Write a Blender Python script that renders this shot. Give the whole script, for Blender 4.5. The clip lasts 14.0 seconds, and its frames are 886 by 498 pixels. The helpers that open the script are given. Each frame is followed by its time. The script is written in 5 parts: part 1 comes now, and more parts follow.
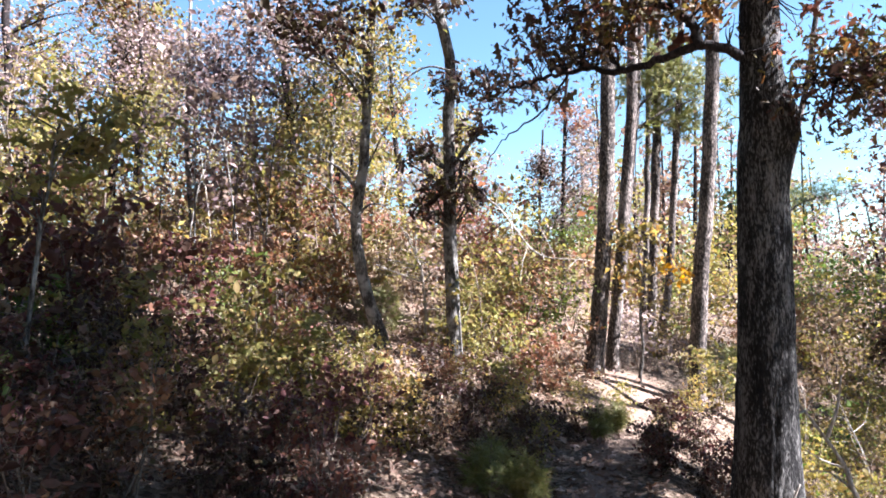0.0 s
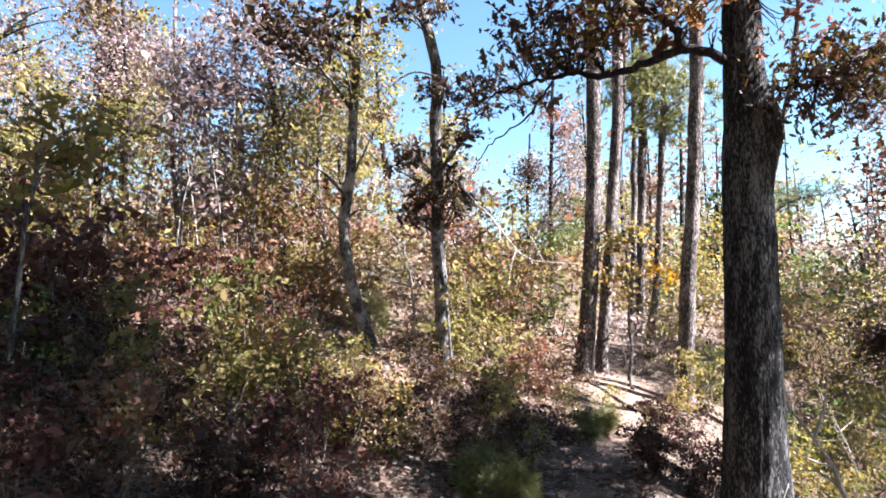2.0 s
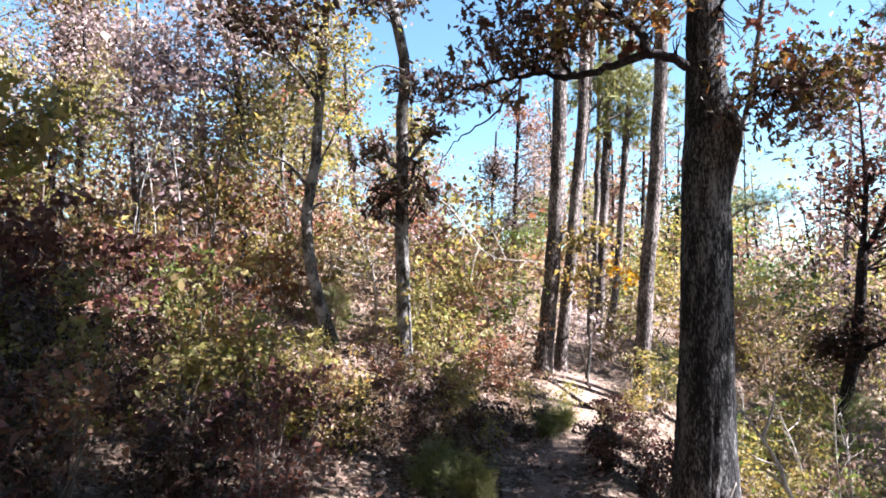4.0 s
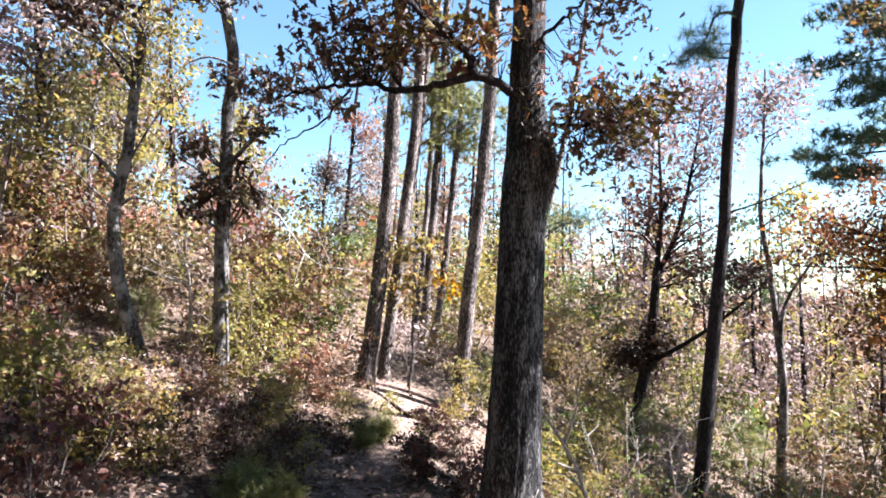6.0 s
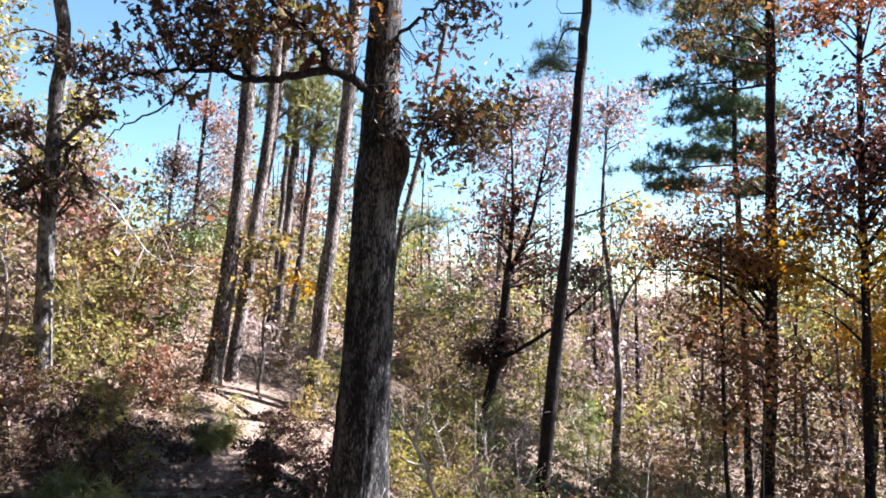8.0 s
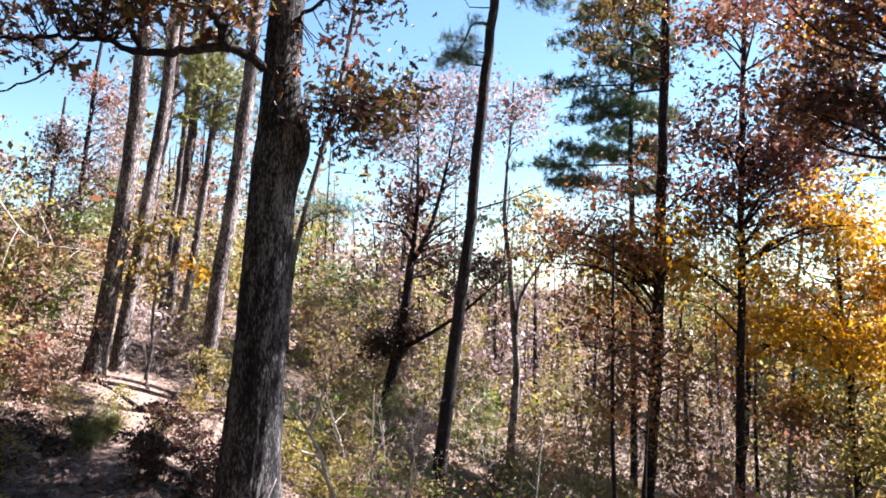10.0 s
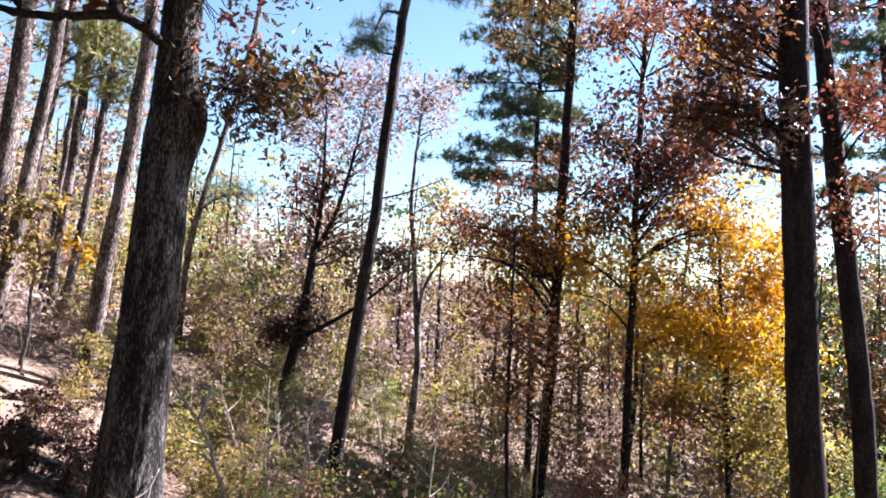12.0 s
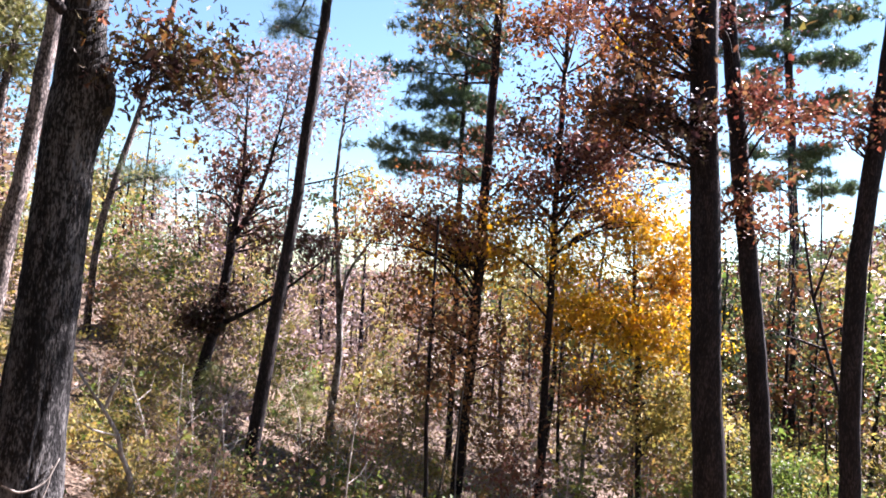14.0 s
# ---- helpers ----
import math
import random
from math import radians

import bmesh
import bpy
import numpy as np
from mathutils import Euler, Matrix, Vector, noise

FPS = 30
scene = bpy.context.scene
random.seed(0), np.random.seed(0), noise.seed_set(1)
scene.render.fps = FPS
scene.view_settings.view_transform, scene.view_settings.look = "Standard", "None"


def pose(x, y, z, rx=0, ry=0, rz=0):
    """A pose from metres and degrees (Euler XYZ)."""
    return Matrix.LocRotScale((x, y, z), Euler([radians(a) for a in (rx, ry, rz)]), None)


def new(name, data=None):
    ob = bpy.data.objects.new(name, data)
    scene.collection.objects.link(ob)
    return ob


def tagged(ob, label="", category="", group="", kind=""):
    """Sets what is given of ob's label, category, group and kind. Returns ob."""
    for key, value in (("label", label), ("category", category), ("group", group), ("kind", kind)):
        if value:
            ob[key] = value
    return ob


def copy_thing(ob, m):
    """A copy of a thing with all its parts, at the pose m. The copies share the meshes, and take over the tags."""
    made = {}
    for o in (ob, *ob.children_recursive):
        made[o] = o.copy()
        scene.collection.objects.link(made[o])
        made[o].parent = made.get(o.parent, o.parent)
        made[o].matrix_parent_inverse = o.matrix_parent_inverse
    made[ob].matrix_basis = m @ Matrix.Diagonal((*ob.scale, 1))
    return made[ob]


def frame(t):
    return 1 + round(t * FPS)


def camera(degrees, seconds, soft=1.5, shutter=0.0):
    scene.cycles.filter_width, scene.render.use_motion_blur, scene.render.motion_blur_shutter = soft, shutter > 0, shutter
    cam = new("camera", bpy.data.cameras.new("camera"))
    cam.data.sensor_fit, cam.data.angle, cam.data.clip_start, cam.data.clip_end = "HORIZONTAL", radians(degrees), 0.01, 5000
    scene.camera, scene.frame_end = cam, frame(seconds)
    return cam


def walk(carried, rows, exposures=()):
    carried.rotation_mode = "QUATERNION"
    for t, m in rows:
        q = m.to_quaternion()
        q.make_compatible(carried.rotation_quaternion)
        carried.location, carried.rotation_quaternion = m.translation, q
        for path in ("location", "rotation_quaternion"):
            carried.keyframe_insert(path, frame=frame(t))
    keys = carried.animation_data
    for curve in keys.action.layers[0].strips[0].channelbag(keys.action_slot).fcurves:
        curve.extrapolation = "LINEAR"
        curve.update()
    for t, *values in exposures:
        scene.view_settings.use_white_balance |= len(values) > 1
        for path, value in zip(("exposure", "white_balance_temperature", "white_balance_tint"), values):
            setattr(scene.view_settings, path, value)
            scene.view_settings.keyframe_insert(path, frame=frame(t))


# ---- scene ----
cam = camera(66.36, 14.0, soft=1.75)
EYE = 1.55
PATH = [
    (0.0, 0.000, -0.000, 0.000, -0.07, 3.61, -0.95),
    (0.5, 0.009, -0.005, 0.008, -0.27, 3.58, -0.66),
    (1.0, 0.006, -0.016, 0.002, -0.42, 4.01, -1.27),
    (1.5, 0.001, -0.019, 0.005, -0.68, 4.11, -1.38),
    (2.0, 0.006, 0.000, 0.007, -1.03, 3.96, -1.69),
    (2.2, 0.007, 0.001, 0.007, -1.16, 3.98, -1.66),
    (4.3, 0.022, 0.007, 0.016, -4.86, 3.43, 0.02),
    (4.5, 0.025, 0.009, 0.017, -5.59, 3.41, 0.26),
    (5.0, 0.040, 0.020, 0.021, -9.59, 3.63, 0.53),
    (5.5, 0.056, 0.034, 0.040, -13.40, 4.07, 0.58),
    (6.0, 0.099, 0.046, 0.070, -18.14, 3.96, 1.16),
    (6.5, 0.128, 0.051, 0.073, -21.86, 4.12, 1.56),
    (7.0, 0.148, 0.049, 0.066, -24.75, 4.24, 1.17),
    (7.5, 0.161, 0.050, 0.057, -27.34, 4.34, 1.30),
    (8.0, 0.176, 0.054, 0.059, -29.93, 4.22, 1.34),
    (8.2, 0.181, 0.054, 0.059, -31.02, 4.17, 1.40),
    (10.3, 0.229, 0.033, 0.043, -39.03, 3.64, 2.38),
    (10.5, 0.233, 0.031, 0.042, -39.86, 3.63, 2.51),
    (11.0, 0.241, 0.025, 0.039, -42.00, 3.63, 2.93),
    (11.5, 0.247, 0.012, 0.049, -43.80, 3.49, 3.74),
    (12.0, 0.260, -0.013, 0.048, -45.72, 3.23, 3.75),
    (12.5, 0.264, -0.034, 0.033, -47.65, 3.19, 4.12),
    (13.0, 0.265, -0.064, 0.006, -48.92, 3.28, 4.39),
    (13.5, 0.272, -0.089, 0.012, -50.66, 3.04, 4.45),
    (14.0, 0.277, -0.086, 0.013, -51.97, 2.90, 4.24),
]
walk(cam, [(t, pose(x, y, EYE + z, 90 + pitch, 0, yaw) @ pose(0, 0, 0, 0, 0, roll)) for t, x, y, z, yaw, pitch, roll in PATH],
     exposures=[(0.0, 3.01, 5900, 20), (5.5, 3.01, 5900, 20), (7.5, 2.83, 5900, 20), (10.5, 2.8, 6080, 26), (14.0, 2.83, 6150, 30)])

# ---- daylight ----
SUN_AZ, SUN_EL = 103.0, 45.0      # degrees to the right of the first view, and up
SUN_DIR = Vector((math.sin(radians(SUN_AZ)) * math.cos(radians(SUN_EL)), math.cos(radians(SUN_AZ)) * math.cos(radians(SUN_EL)), math.sin(radians(SUN_EL))))
world = bpy.data.worlds.new("sky")
scene.world = world
world.use_nodes = True
wn = world.node_tree
sky = wn.nodes.new("ShaderNodeTexSky")
sky.sky_type = "NISHITA"
sky.sun_disc = False
sky.sun_elevation = radians(SUN_EL)
sky.sun_rotation = radians(SUN_AZ)
sky.air_density, sky.dust_density, sky.ozone_density = 1.12, 0.0, 0.5
back = wn.nodes["Background"]
back.inputs["Strength"].default_value = 0.03
tinge = wn.nodes.new("ShaderNodeMixRGB")
tinge.blend_type = "MULTIPLY"
tinge.inputs[0].default_value = 1.0
tinge.inputs[2].default_value = (0.92, 1.15, 1.14, 1)
wn.links.new(sky.outputs["Color"], tinge.inputs[1])
wn.links.new(tinge.outputs[0], back.inputs["Color"])
sun_data = bpy.data.lights.new("sun", "SUN")
sun_data.energy, sun_data.angle, sun_data.color = 5.0, radians(0.53), (1.0, 0.96, 0.9)
sun = new("sun", sun_data)
sun.matrix_world = SUN_DIR.to_track_quat("Z", "Y").to_matrix().to_4x4()

# ---- materials ----
def material(name):
    m = bpy.data.materials.new(name)
    m.use_nodes = True
    nt = m.node_tree
    return m, nt, nt.nodes["Principled BSDF"], nt.nodes["Material Output"]


def node(nt, kind, **values):
    n = nt.nodes.new(kind)
    for key, value in values.items():
        n.inputs[key.replace("_", " ")].default_value = value
    return n


def ramp(nt, stops, smooth=True):
    r = nt.nodes.new("ShaderNodeValToRGB")
    r.color_ramp.interpolation = "LINEAR" if smooth else "CONSTANT"
    el = r.color_ramp.elements
    while len(el) < len(stops):
        el.new(0.5)
    for e, (p, c) in zip(el, stops):
        e.position, e.color = p, (*c, 1)
    return r


def leaf_material(name, colours, through_light=0.42, rough=0.5):
    """Thin leaves, each with a colour of its own from the palette, blotched, that let light through."""
    m, nt, bsdf, out = material(name)
    geo = nt.nodes.new("ShaderNodeNewGeometry")
    info = nt.nodes.new("ShaderNodeObjectInfo")
    n = len(colours)
    r = ramp(nt, [((i + 0.5) / n, c) for i, c in enumerate(colours)])
    nt.links.new(geo.outputs["Random Per Island"], r.inputs[0])
    coord = nt.nodes.new("ShaderNodeTexCoord")
    blot = node(nt, "ShaderNodeTexNoise", Scale=45.0, Detail=2.0)
    nt.links.new(coord.outputs["Object"], blot.inputs["Vector"])
    hsv = nt.nodes.new("ShaderNodeHueSaturation")
    val = nt.nodes.new("ShaderNodeMapRange")
    val.inputs["To Min"].default_value, val.inputs["To Max"].default_value = 0.62, 1.38
    nt.links.new(blot.outputs["Fac"], val.inputs["Value"])
    hue = nt.nodes.new("ShaderNodeMapRange")
    hue.inputs["To Min"].default_value, hue.inputs["To Max"].default_value = 0.485, 0.515
    nt.links.new(info.outputs["Random"], hue.inputs["Value"])
    nt.links.new(hue.outputs[0], hsv.inputs["Hue"])
    nt.links.new(val.outputs[0], hsv.inputs["Value"])
    nt.links.new(r.outputs[0], hsv.inputs["Color"])
    nt.links.new(hsv.outputs[0], bsdf.inputs["Base Color"])
    bsdf.inputs["Roughness"].default_value = rough
    bsdf.inputs["Specular IOR Level"].default_value = 0.22
    glow = nt.nodes.new("ShaderNodeBsdfTranslucent")
    warm = nt.nodes.new("ShaderNodeHueSaturation")
    warm.inputs["Saturation"].default_value, warm.inputs["Value"].default_value = 1.12, 1.25
    nt.links.new(hsv.outputs[0], warm.inputs["Color"])
    nt.links.new(warm.outputs[0], glow.inputs["Color"])
    mix = nt.nodes.new("ShaderNodeMixShader")
    mix.inputs[0].default_value = through_light
    nt.links.new(bsdf.outputs[0], mix.inputs[1])
    nt.links.new(glow.outputs[0], mix.inputs[2])
    nt.links.new(mix.outputs[0], out.inputs["Surface"])
    return m


def bark_material(name, dark, mid, pale, scale=9.0, stretch=0.22, bump=0.5, lichen=None, mottle=0.0):
    """Furrowed bark: long upright plates, with lichen blotches where given."""
    m, nt, bsdf, out = material(name)
    coord = nt.nodes.new("ShaderNodeTexCoord")
    mapping = nt.nodes.new("ShaderNodeMapping")
    mapping.inputs["Scale"].default_value = (1, 1, stretch)
    nt.links.new(coord.outputs["Object"], mapping.inputs["Vector"])
    warp = node(nt, "ShaderNodeTexNoise", Scale=scale * 0.8, Detail=3.0)
    nt.links.new(mapping.outputs[0], warp.inputs["Vector"])
    add = nt.nodes.new("ShaderNodeMixRGB")
    add.blend_type = "ADD"
    add.inputs[0].default_value = 0.12
    nt.links.new(mapping.outputs[0], add.inputs[1])
    nt.links.new(warp.outputs["Color"], add.inputs[2])
    cell = node(nt, "ShaderNodeTexVoronoi", Scale=scale * 2.4)
    cell.feature = "DISTANCE_TO_EDGE"
    nt.links.new(add.outputs[0], cell.inputs["Vector"])
    fine = node(nt, "ShaderNodeTexNoise", Scale=scale * 4, Detail=6.0, Roughness=0.62)
    nt.links.new(mapping.outputs[0], fine.inputs["Vector"])
    mul = nt.nodes.new("ShaderNodeMath")
    mul.operation = "MULTIPLY_ADD"
    nt.links.new(cell.outputs["Distance"], mul.inputs[0])
    mul.inputs[1].default_value = 0.45
    nt.links.new(fine.outputs["Fac"], mul.inputs[2])
    r = ramp(nt, [(0.36, dark), (0.54, mid), (0.76, pale)])
    big = node(nt, "ShaderNodeTexNoise", Scale=scale * 0.45, Detail=4.0, Roughness=0.6)
    nt.links.new(mapping.outputs[0], big.inputs["Vector"])
    mot = nt.nodes.new("ShaderNodeMath")
    mot.operation = "MULTIPLY_ADD"
    mot.inputs[1].default_value = mottle
    nt.links.new(big.outputs["Fac"], mot.inputs[0])
    nt.links.new(mul.outputs[0], mot.inputs[2])
    low = nt.nodes.new("ShaderNodeMath")
    low.operation = "SUBTRACT"
    low.inputs[1].default_value = mottle * 0.5
    nt.links.new(mot.outputs[0], low.inputs[0])
    nt.links.new(low.outputs[0], r.inputs[0])
    colour = r.outputs[0]
    if lichen:
        spots = node(nt, "ShaderNodeTexNoise", Scale=3.2, Detail=4.0, Roughness=0.65)
        nt.links.new(coord.outputs["Object"], spots.inputs["Vector"])
        sr = ramp(nt, [(0.5, (0, 0, 0)), (0.62, (1, 1, 1))])
        nt.links.new(spots.outputs["Fac"], sr.inputs[0])
        half = nt.nodes.new("ShaderNodeMath")
        half.operation = "MULTIPLY"
        half.inputs[1].default_value = 0.7
        nt.links.new(sr.outputs[0], half.inputs[0])
        mx = nt.nodes.new("ShaderNodeMixRGB")
        nt.links.new(half.outputs[0], mx.inputs[0])
        nt.links.new(colour, mx.inputs[1])
        mx.inputs[2].default_value = (*lichen, 1)
        colour = mx.outputs[0]
    nt.links.new(colour, bsdf.inputs["Base Color"])
    bsdf.inputs["Roughness"].default_value = 0.9
    bsdf.inputs["Specular IOR Level"].default_value = 0.25
    bp = node(nt, "ShaderNodeBump", Strength=bump, Distance=0.02)
    nt.links.new(mul.outputs[0], bp.inputs["Height"])
    nt.links.new(bp.outputs[0], bsdf.inputs["Normal"])
    return m


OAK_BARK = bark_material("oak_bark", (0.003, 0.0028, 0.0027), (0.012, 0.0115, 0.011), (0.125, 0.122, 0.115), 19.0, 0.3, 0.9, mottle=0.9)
PINE_BARK = bark_material("pine_bark", (0.014, 0.011, 0.01), (0.06, 0.05, 0.044), (0.3, 0.255, 0.225), 12.0, 0.4, 0.7, mottle=0.7)
GREY_BARK = bark_material("grey_bark", (0.014, 0.012, 0.01), (0.05, 0.045, 0.04), (0.2, 0.185, 0.165), 14.0, 0.3, 0.5, (0.34, 0.33, 0.31), mottle=0.6)
# dark bark taken to near black: backlit trunks' shade is in the colour
SHADED_DARK_BARK = bark_material("shaded_dark_bark", (0.004, 0.0032, 0.0032), (0.011, 0.0083, 0.0082), (0.04, 0.031, 0.03), 12.0, 0.3, 0.8, mottle=0.6)
DEAD_WOOD = bark_material("dead_wood", (0.12, 0.1, 0.085), (0.27, 0.24, 0.205), (0.45, 0.42, 0.37), 16.0, 0.12, 0.3)
TWIG_BARK = bark_material("twig_bark", (0.05, 0.04, 0.032), (0.13, 0.1, 0.08), (0.26, 0.21, 0.17), 30.0, 0.3, 0.2)

LEAF = {
    "russet": leaf_material("russet_leaves", [(0.17, 0.075, 0.0473), (0.22, 0.1, 0.0607), (0.12, 0.065, 0.0473), (0.28, 0.14, 0.0743), (0.22, 0.13, 0.0945), (0.15, 0.12, 0.0607)]),
    "oak": leaf_material("turning_oak_leaves", [(0.0956, 0.0425, 0.0293), (0.0744, 0.0638, 0.0234), (0.128, 0.0531, 0.0293), (0.106, 0.0956, 0.0293), (0.181, 0.0904, 0.0351), (0.0638, 0.0478, 0.0293), (0.128, 0.117, 0.0351)], 0.32),
    # darker copy of the oak leaves, with shade put into the colour
    "shade_dusky": leaf_material("shade_dusky_oak_leaves", [(0.042, 0.021, 0.019), (0.058, 0.03, 0.022), (0.033, 0.02, 0.018), (0.066, 0.045, 0.025), (0.05, 0.042, 0.02)], 0.25),
    "mauve": leaf_material("faded_mauve_leaves", [(0.235, 0.176, 0.168), (0.31, 0.24, 0.232), (0.145, 0.102, 0.1), (0.34, 0.27, 0.245), (0.26, 0.2, 0.13), (0.12, 0.083, 0.08)], 0.35),
    "olive": leaf_material("olive_leaves", [(0.13, 0.124, 0.038), (0.21, 0.184, 0.056), (0.085, 0.09, 0.03), (0.3, 0.232, 0.078), (0.18, 0.125, 0.056), (0.24, 0.218, 0.085)], 0.45),
    "tan": leaf_material("dry_tan_leaves", [(0.242, 0.169, 0.115), (0.187, 0.126, 0.082), (0.312, 0.23, 0.167), (0.14, 0.09, 0.059), (0.242, 0.194, 0.104), (0.109, 0.068, 0.045)], 0.35),
    "yellow": leaf_material("yellow_green_leaves", [(0.27, 0.222, 0.066), (0.18, 0.172, 0.056), (0.34, 0.262, 0.085), (0.13, 0.13, 0.045), (0.3, 0.2, 0.07)], 0.5),
    "gold": leaf_material("golden_leaves", [(0.43, 0.25, 0.036), (0.48, 0.305, 0.048), (0.36, 0.17, 0.03), (0.44, 0.315, 0.065), (0.28, 0.155, 0.03)], 0.44),
    "amber": leaf_material("amber_brown_leaves", [(0.175, 0.08, 0.036), (0.12, 0.056, 0.03), (0.225, 0.107, 0.04), (0.1, 0.054, 0.034), (0.17, 0.105, 0.05)], 0.38),
    "red": leaf_material("red_leaves", [(0.128, 0.041, 0.032), (0.102, 0.037, 0.028), (0.173, 0.068, 0.043), (0.076, 0.031, 0.025), (0.153, 0.089, 0.046)], 0.35),
    "maroon": leaf_material("dark_maroon_leaves", [(0.09, 0.0375, 0.033), (0.12, 0.0488, 0.0413), (0.0675, 0.0375, 0.0289), (0.143, 0.075, 0.0454)], 0.25),
    "green": leaf_material("green_leaves", [(0.08, 0.12, 0.03), (0.12, 0.16, 0.04), (0.06, 0.09, 0.025), (0.16, 0.18, 0.05)], 0.42),
    "needle": leaf_material("pine_needles", [(0.053, 0.085, 0.043), (0.075, 0.111, 0.052), (0.038, 0.064, 0.033), (0.098, 0.128, 0.057)], 0.25, 0.45),
    "bright_needle": leaf_material("bright_pine_needles", [(0.13, 0.15, 0.05), (0.17, 0.18, 0.065), (0.1, 0.115, 0.04), (0.22, 0.2, 0.085)], 0.3, 0.45),
    "litter": leaf_material("fallen_leaves", [(0.19, 0.125, 0.092), (0.12, 0.075, 0.053), (0.28, 0.2, 0.152), (0.07, 0.042, 0.03), (0.17, 0.1, 0.066), (0.36, 0.27, 0.215)], 0.15, 0.7),
}


def ground_material():
    m, nt, bsdf, out = material("forest_floor")
    coord = nt.nodes.new("ShaderNodeTexCoord")
    leaves = node(nt, "ShaderNodeTexVoronoi", Scale=26.0, Randomness=1.0)
    nt.links.new(coord.outputs["Object"], leaves.inputs["Vector"])
    sep = nt.nodes.new("ShaderNodeSeparateColor")
    nt.links.new(leaves.outputs["Color"], sep.inputs[0])
    lr = ramp(nt, [(0.0, (0.045, 0.032, 0.022)), (0.35, (0.085, 0.061, 0.042)), (0.7, (0.14, 0.102, 0.074)), (1.0, (0.22, 0.17, 0.128))])
    nt.links.new(sep.outputs[0], lr.inputs[0])
    grit = node(nt, "ShaderNodeTexNoise", Scale=55.0, Detail=6.0)
    nt.links.new(coord.outputs["Object"], grit.inputs["Vector"])
    soil = ramp(nt, [(0.25, (0.12, 0.085, 0.06)), (0.5, (0.18, 0.128, 0.098)), (0.8, (0.255, 0.19, 0.15))])
    nt.links.new(grit.outputs["Fac"], soil.inputs[0])
    patch = node(nt, "ShaderNodeTexNoise", Scale=1.7, Detail=5.0)
    nt.links.new(coord.outputs["Object"], patch.inputs["Vector"])
    trail = nt.nodes.new("ShaderNodeAttribute")
    trail.attribute_name = "bare"
    add = nt.nodes.new("ShaderNodeMath")
    add.operation = "MULTIPLY_ADD"
    nt.links.new(patch.outputs["Fac"], add.inputs[0])
    add.inputs[1].default_value = 0.8
    nt.links.new(trail.outputs["Fac"], add.inputs[2])
    mask = ramp(nt, [(0.62, (0, 0, 0)), (0.95, (1, 1, 1))])
    nt.links.new(add.outputs[0], mask.inputs[0])
    mix = nt.nodes.new("ShaderNodeMixRGB")
    nt.links.new(mask.outputs[0], mix.inputs[0])
    nt.links.new(lr.outputs[0], mix.inputs[1])
    nt.links.new(soil.outputs[0], mix.inputs[2])
    nt.links.new(mix.outputs[0], bsdf.inputs["Base Color"])
    bsdf.inputs["Roughness"].default_value = 0.95
    bsdf.inputs["Specular IOR Level"].default_value = 0.15
    h = nt.nodes.new("ShaderNodeMath")
    h.operation = "ADD"
    nt.links.new(leaves.outputs["Distance"], h.inputs[0])
    nt.links.new(grit.outputs["Fac"], h.inputs[1])
    bp = node(nt, "ShaderNodeBump", Strength=0.6, Distance=0.03)
    nt.links.new(h.outputs[0], bp.inputs["Height"])
    nt.links.new(bp.outputs[0], bsdf.inputs["Normal"])
    return m


FLOOR = ground_material()

# ---- the lie of the land ----
TRAIL_Y = [-40, -8, 0, 5, 6.7, 7.9, 9, 10, 12, 16, 40, 200, 2000]
TRAIL_X = [-9, -1.5, 0.1, 1.05, 1.6, 2.3, 3.05, 3.8, 5.2, 8.0, 20, 60, 200]
_ty = np.linspace(-60, 300, 3601)
_tx = np.interp(_ty, TRAIL_Y, TRAIL_X)
_tx = np.convolve(np.pad(_tx, 12, mode="edge"), np.hanning(27)[1:-1] / np.hanning(27).sum(), "valid")


def trail_x(y):
    return np.interp(y, _ty, _tx)


def height(x, y):
    """Height of the land: a slope that climbs to the left of the trail and falls into a hollow to its right."""
    x, y = np.asarray(x, float), np.asarray(y, float)
    s = (trail_x(y) - x) * 0.95
    up = np.maximum(s - 0.35, 0)
    down = np.maximum(-s - 0.5, 0)
    z = 6.5 * (1 - np.exp(-up / 24)) - 7.0 * (1 - np.exp(-down / 14))
    r = np.hypot(x, y)
    az = np.degrees(np.arctan2(x, y))
    far = np.clip((r - 60) / 300, 0, 1) ** 1.5
    z = z + far * (62 * np.exp(-(((az - 100) / 23) ** 2)) + 26 * np.exp(-(((az + 55) / 45) ** 2)) + 3)
    ruts = 0.05 * np.sin(1.7 * x + 0.6 * y) * np.sin(1.3 * y - 0.5 * x) + 0.025 * np.sin(4.1 * x + 1) * np.sin(3.7 * y)
    return z + ruts * np.clip(np.abs(s) * 1.2, 0.1, 1) * np.clip(r / 3, 0, 1)


# ---- mesh building ----
RNG = np.random.default_rng(11)


def mesh_of(name, verts, tris, mat, smooth=False):
    verts, tris = np.asarray(verts, np.float32), np.asarray(tris, np.int32)
    me = bpy.data.meshes.new(name)
    me.vertices.add(len(verts))
    me.vertices.foreach_set("co", verts.ravel())
    me.loops.add(tris.size)
    me.loops.foreach_set("vertex_index", tris.ravel())
    me.polygons.add(len(tris))
    me.polygons.foreach_set("loop_start", np.arange(len(tris), dtype=np.int32) * tris.shape[1])
    if smooth:
        me.polygons.foreach_set("use_smooth", np.ones(len(tris), bool))
    me.update(calc_edges=True)
    me.materials.append(mat)
    return me


def part(name, verts, tris, mat, parent, label="", smooth=False):
    ob = new(name, mesh_of(name, verts, tris, mat, smooth))
    if parent:
        ob.parent = parent
    return tagged(ob, label)


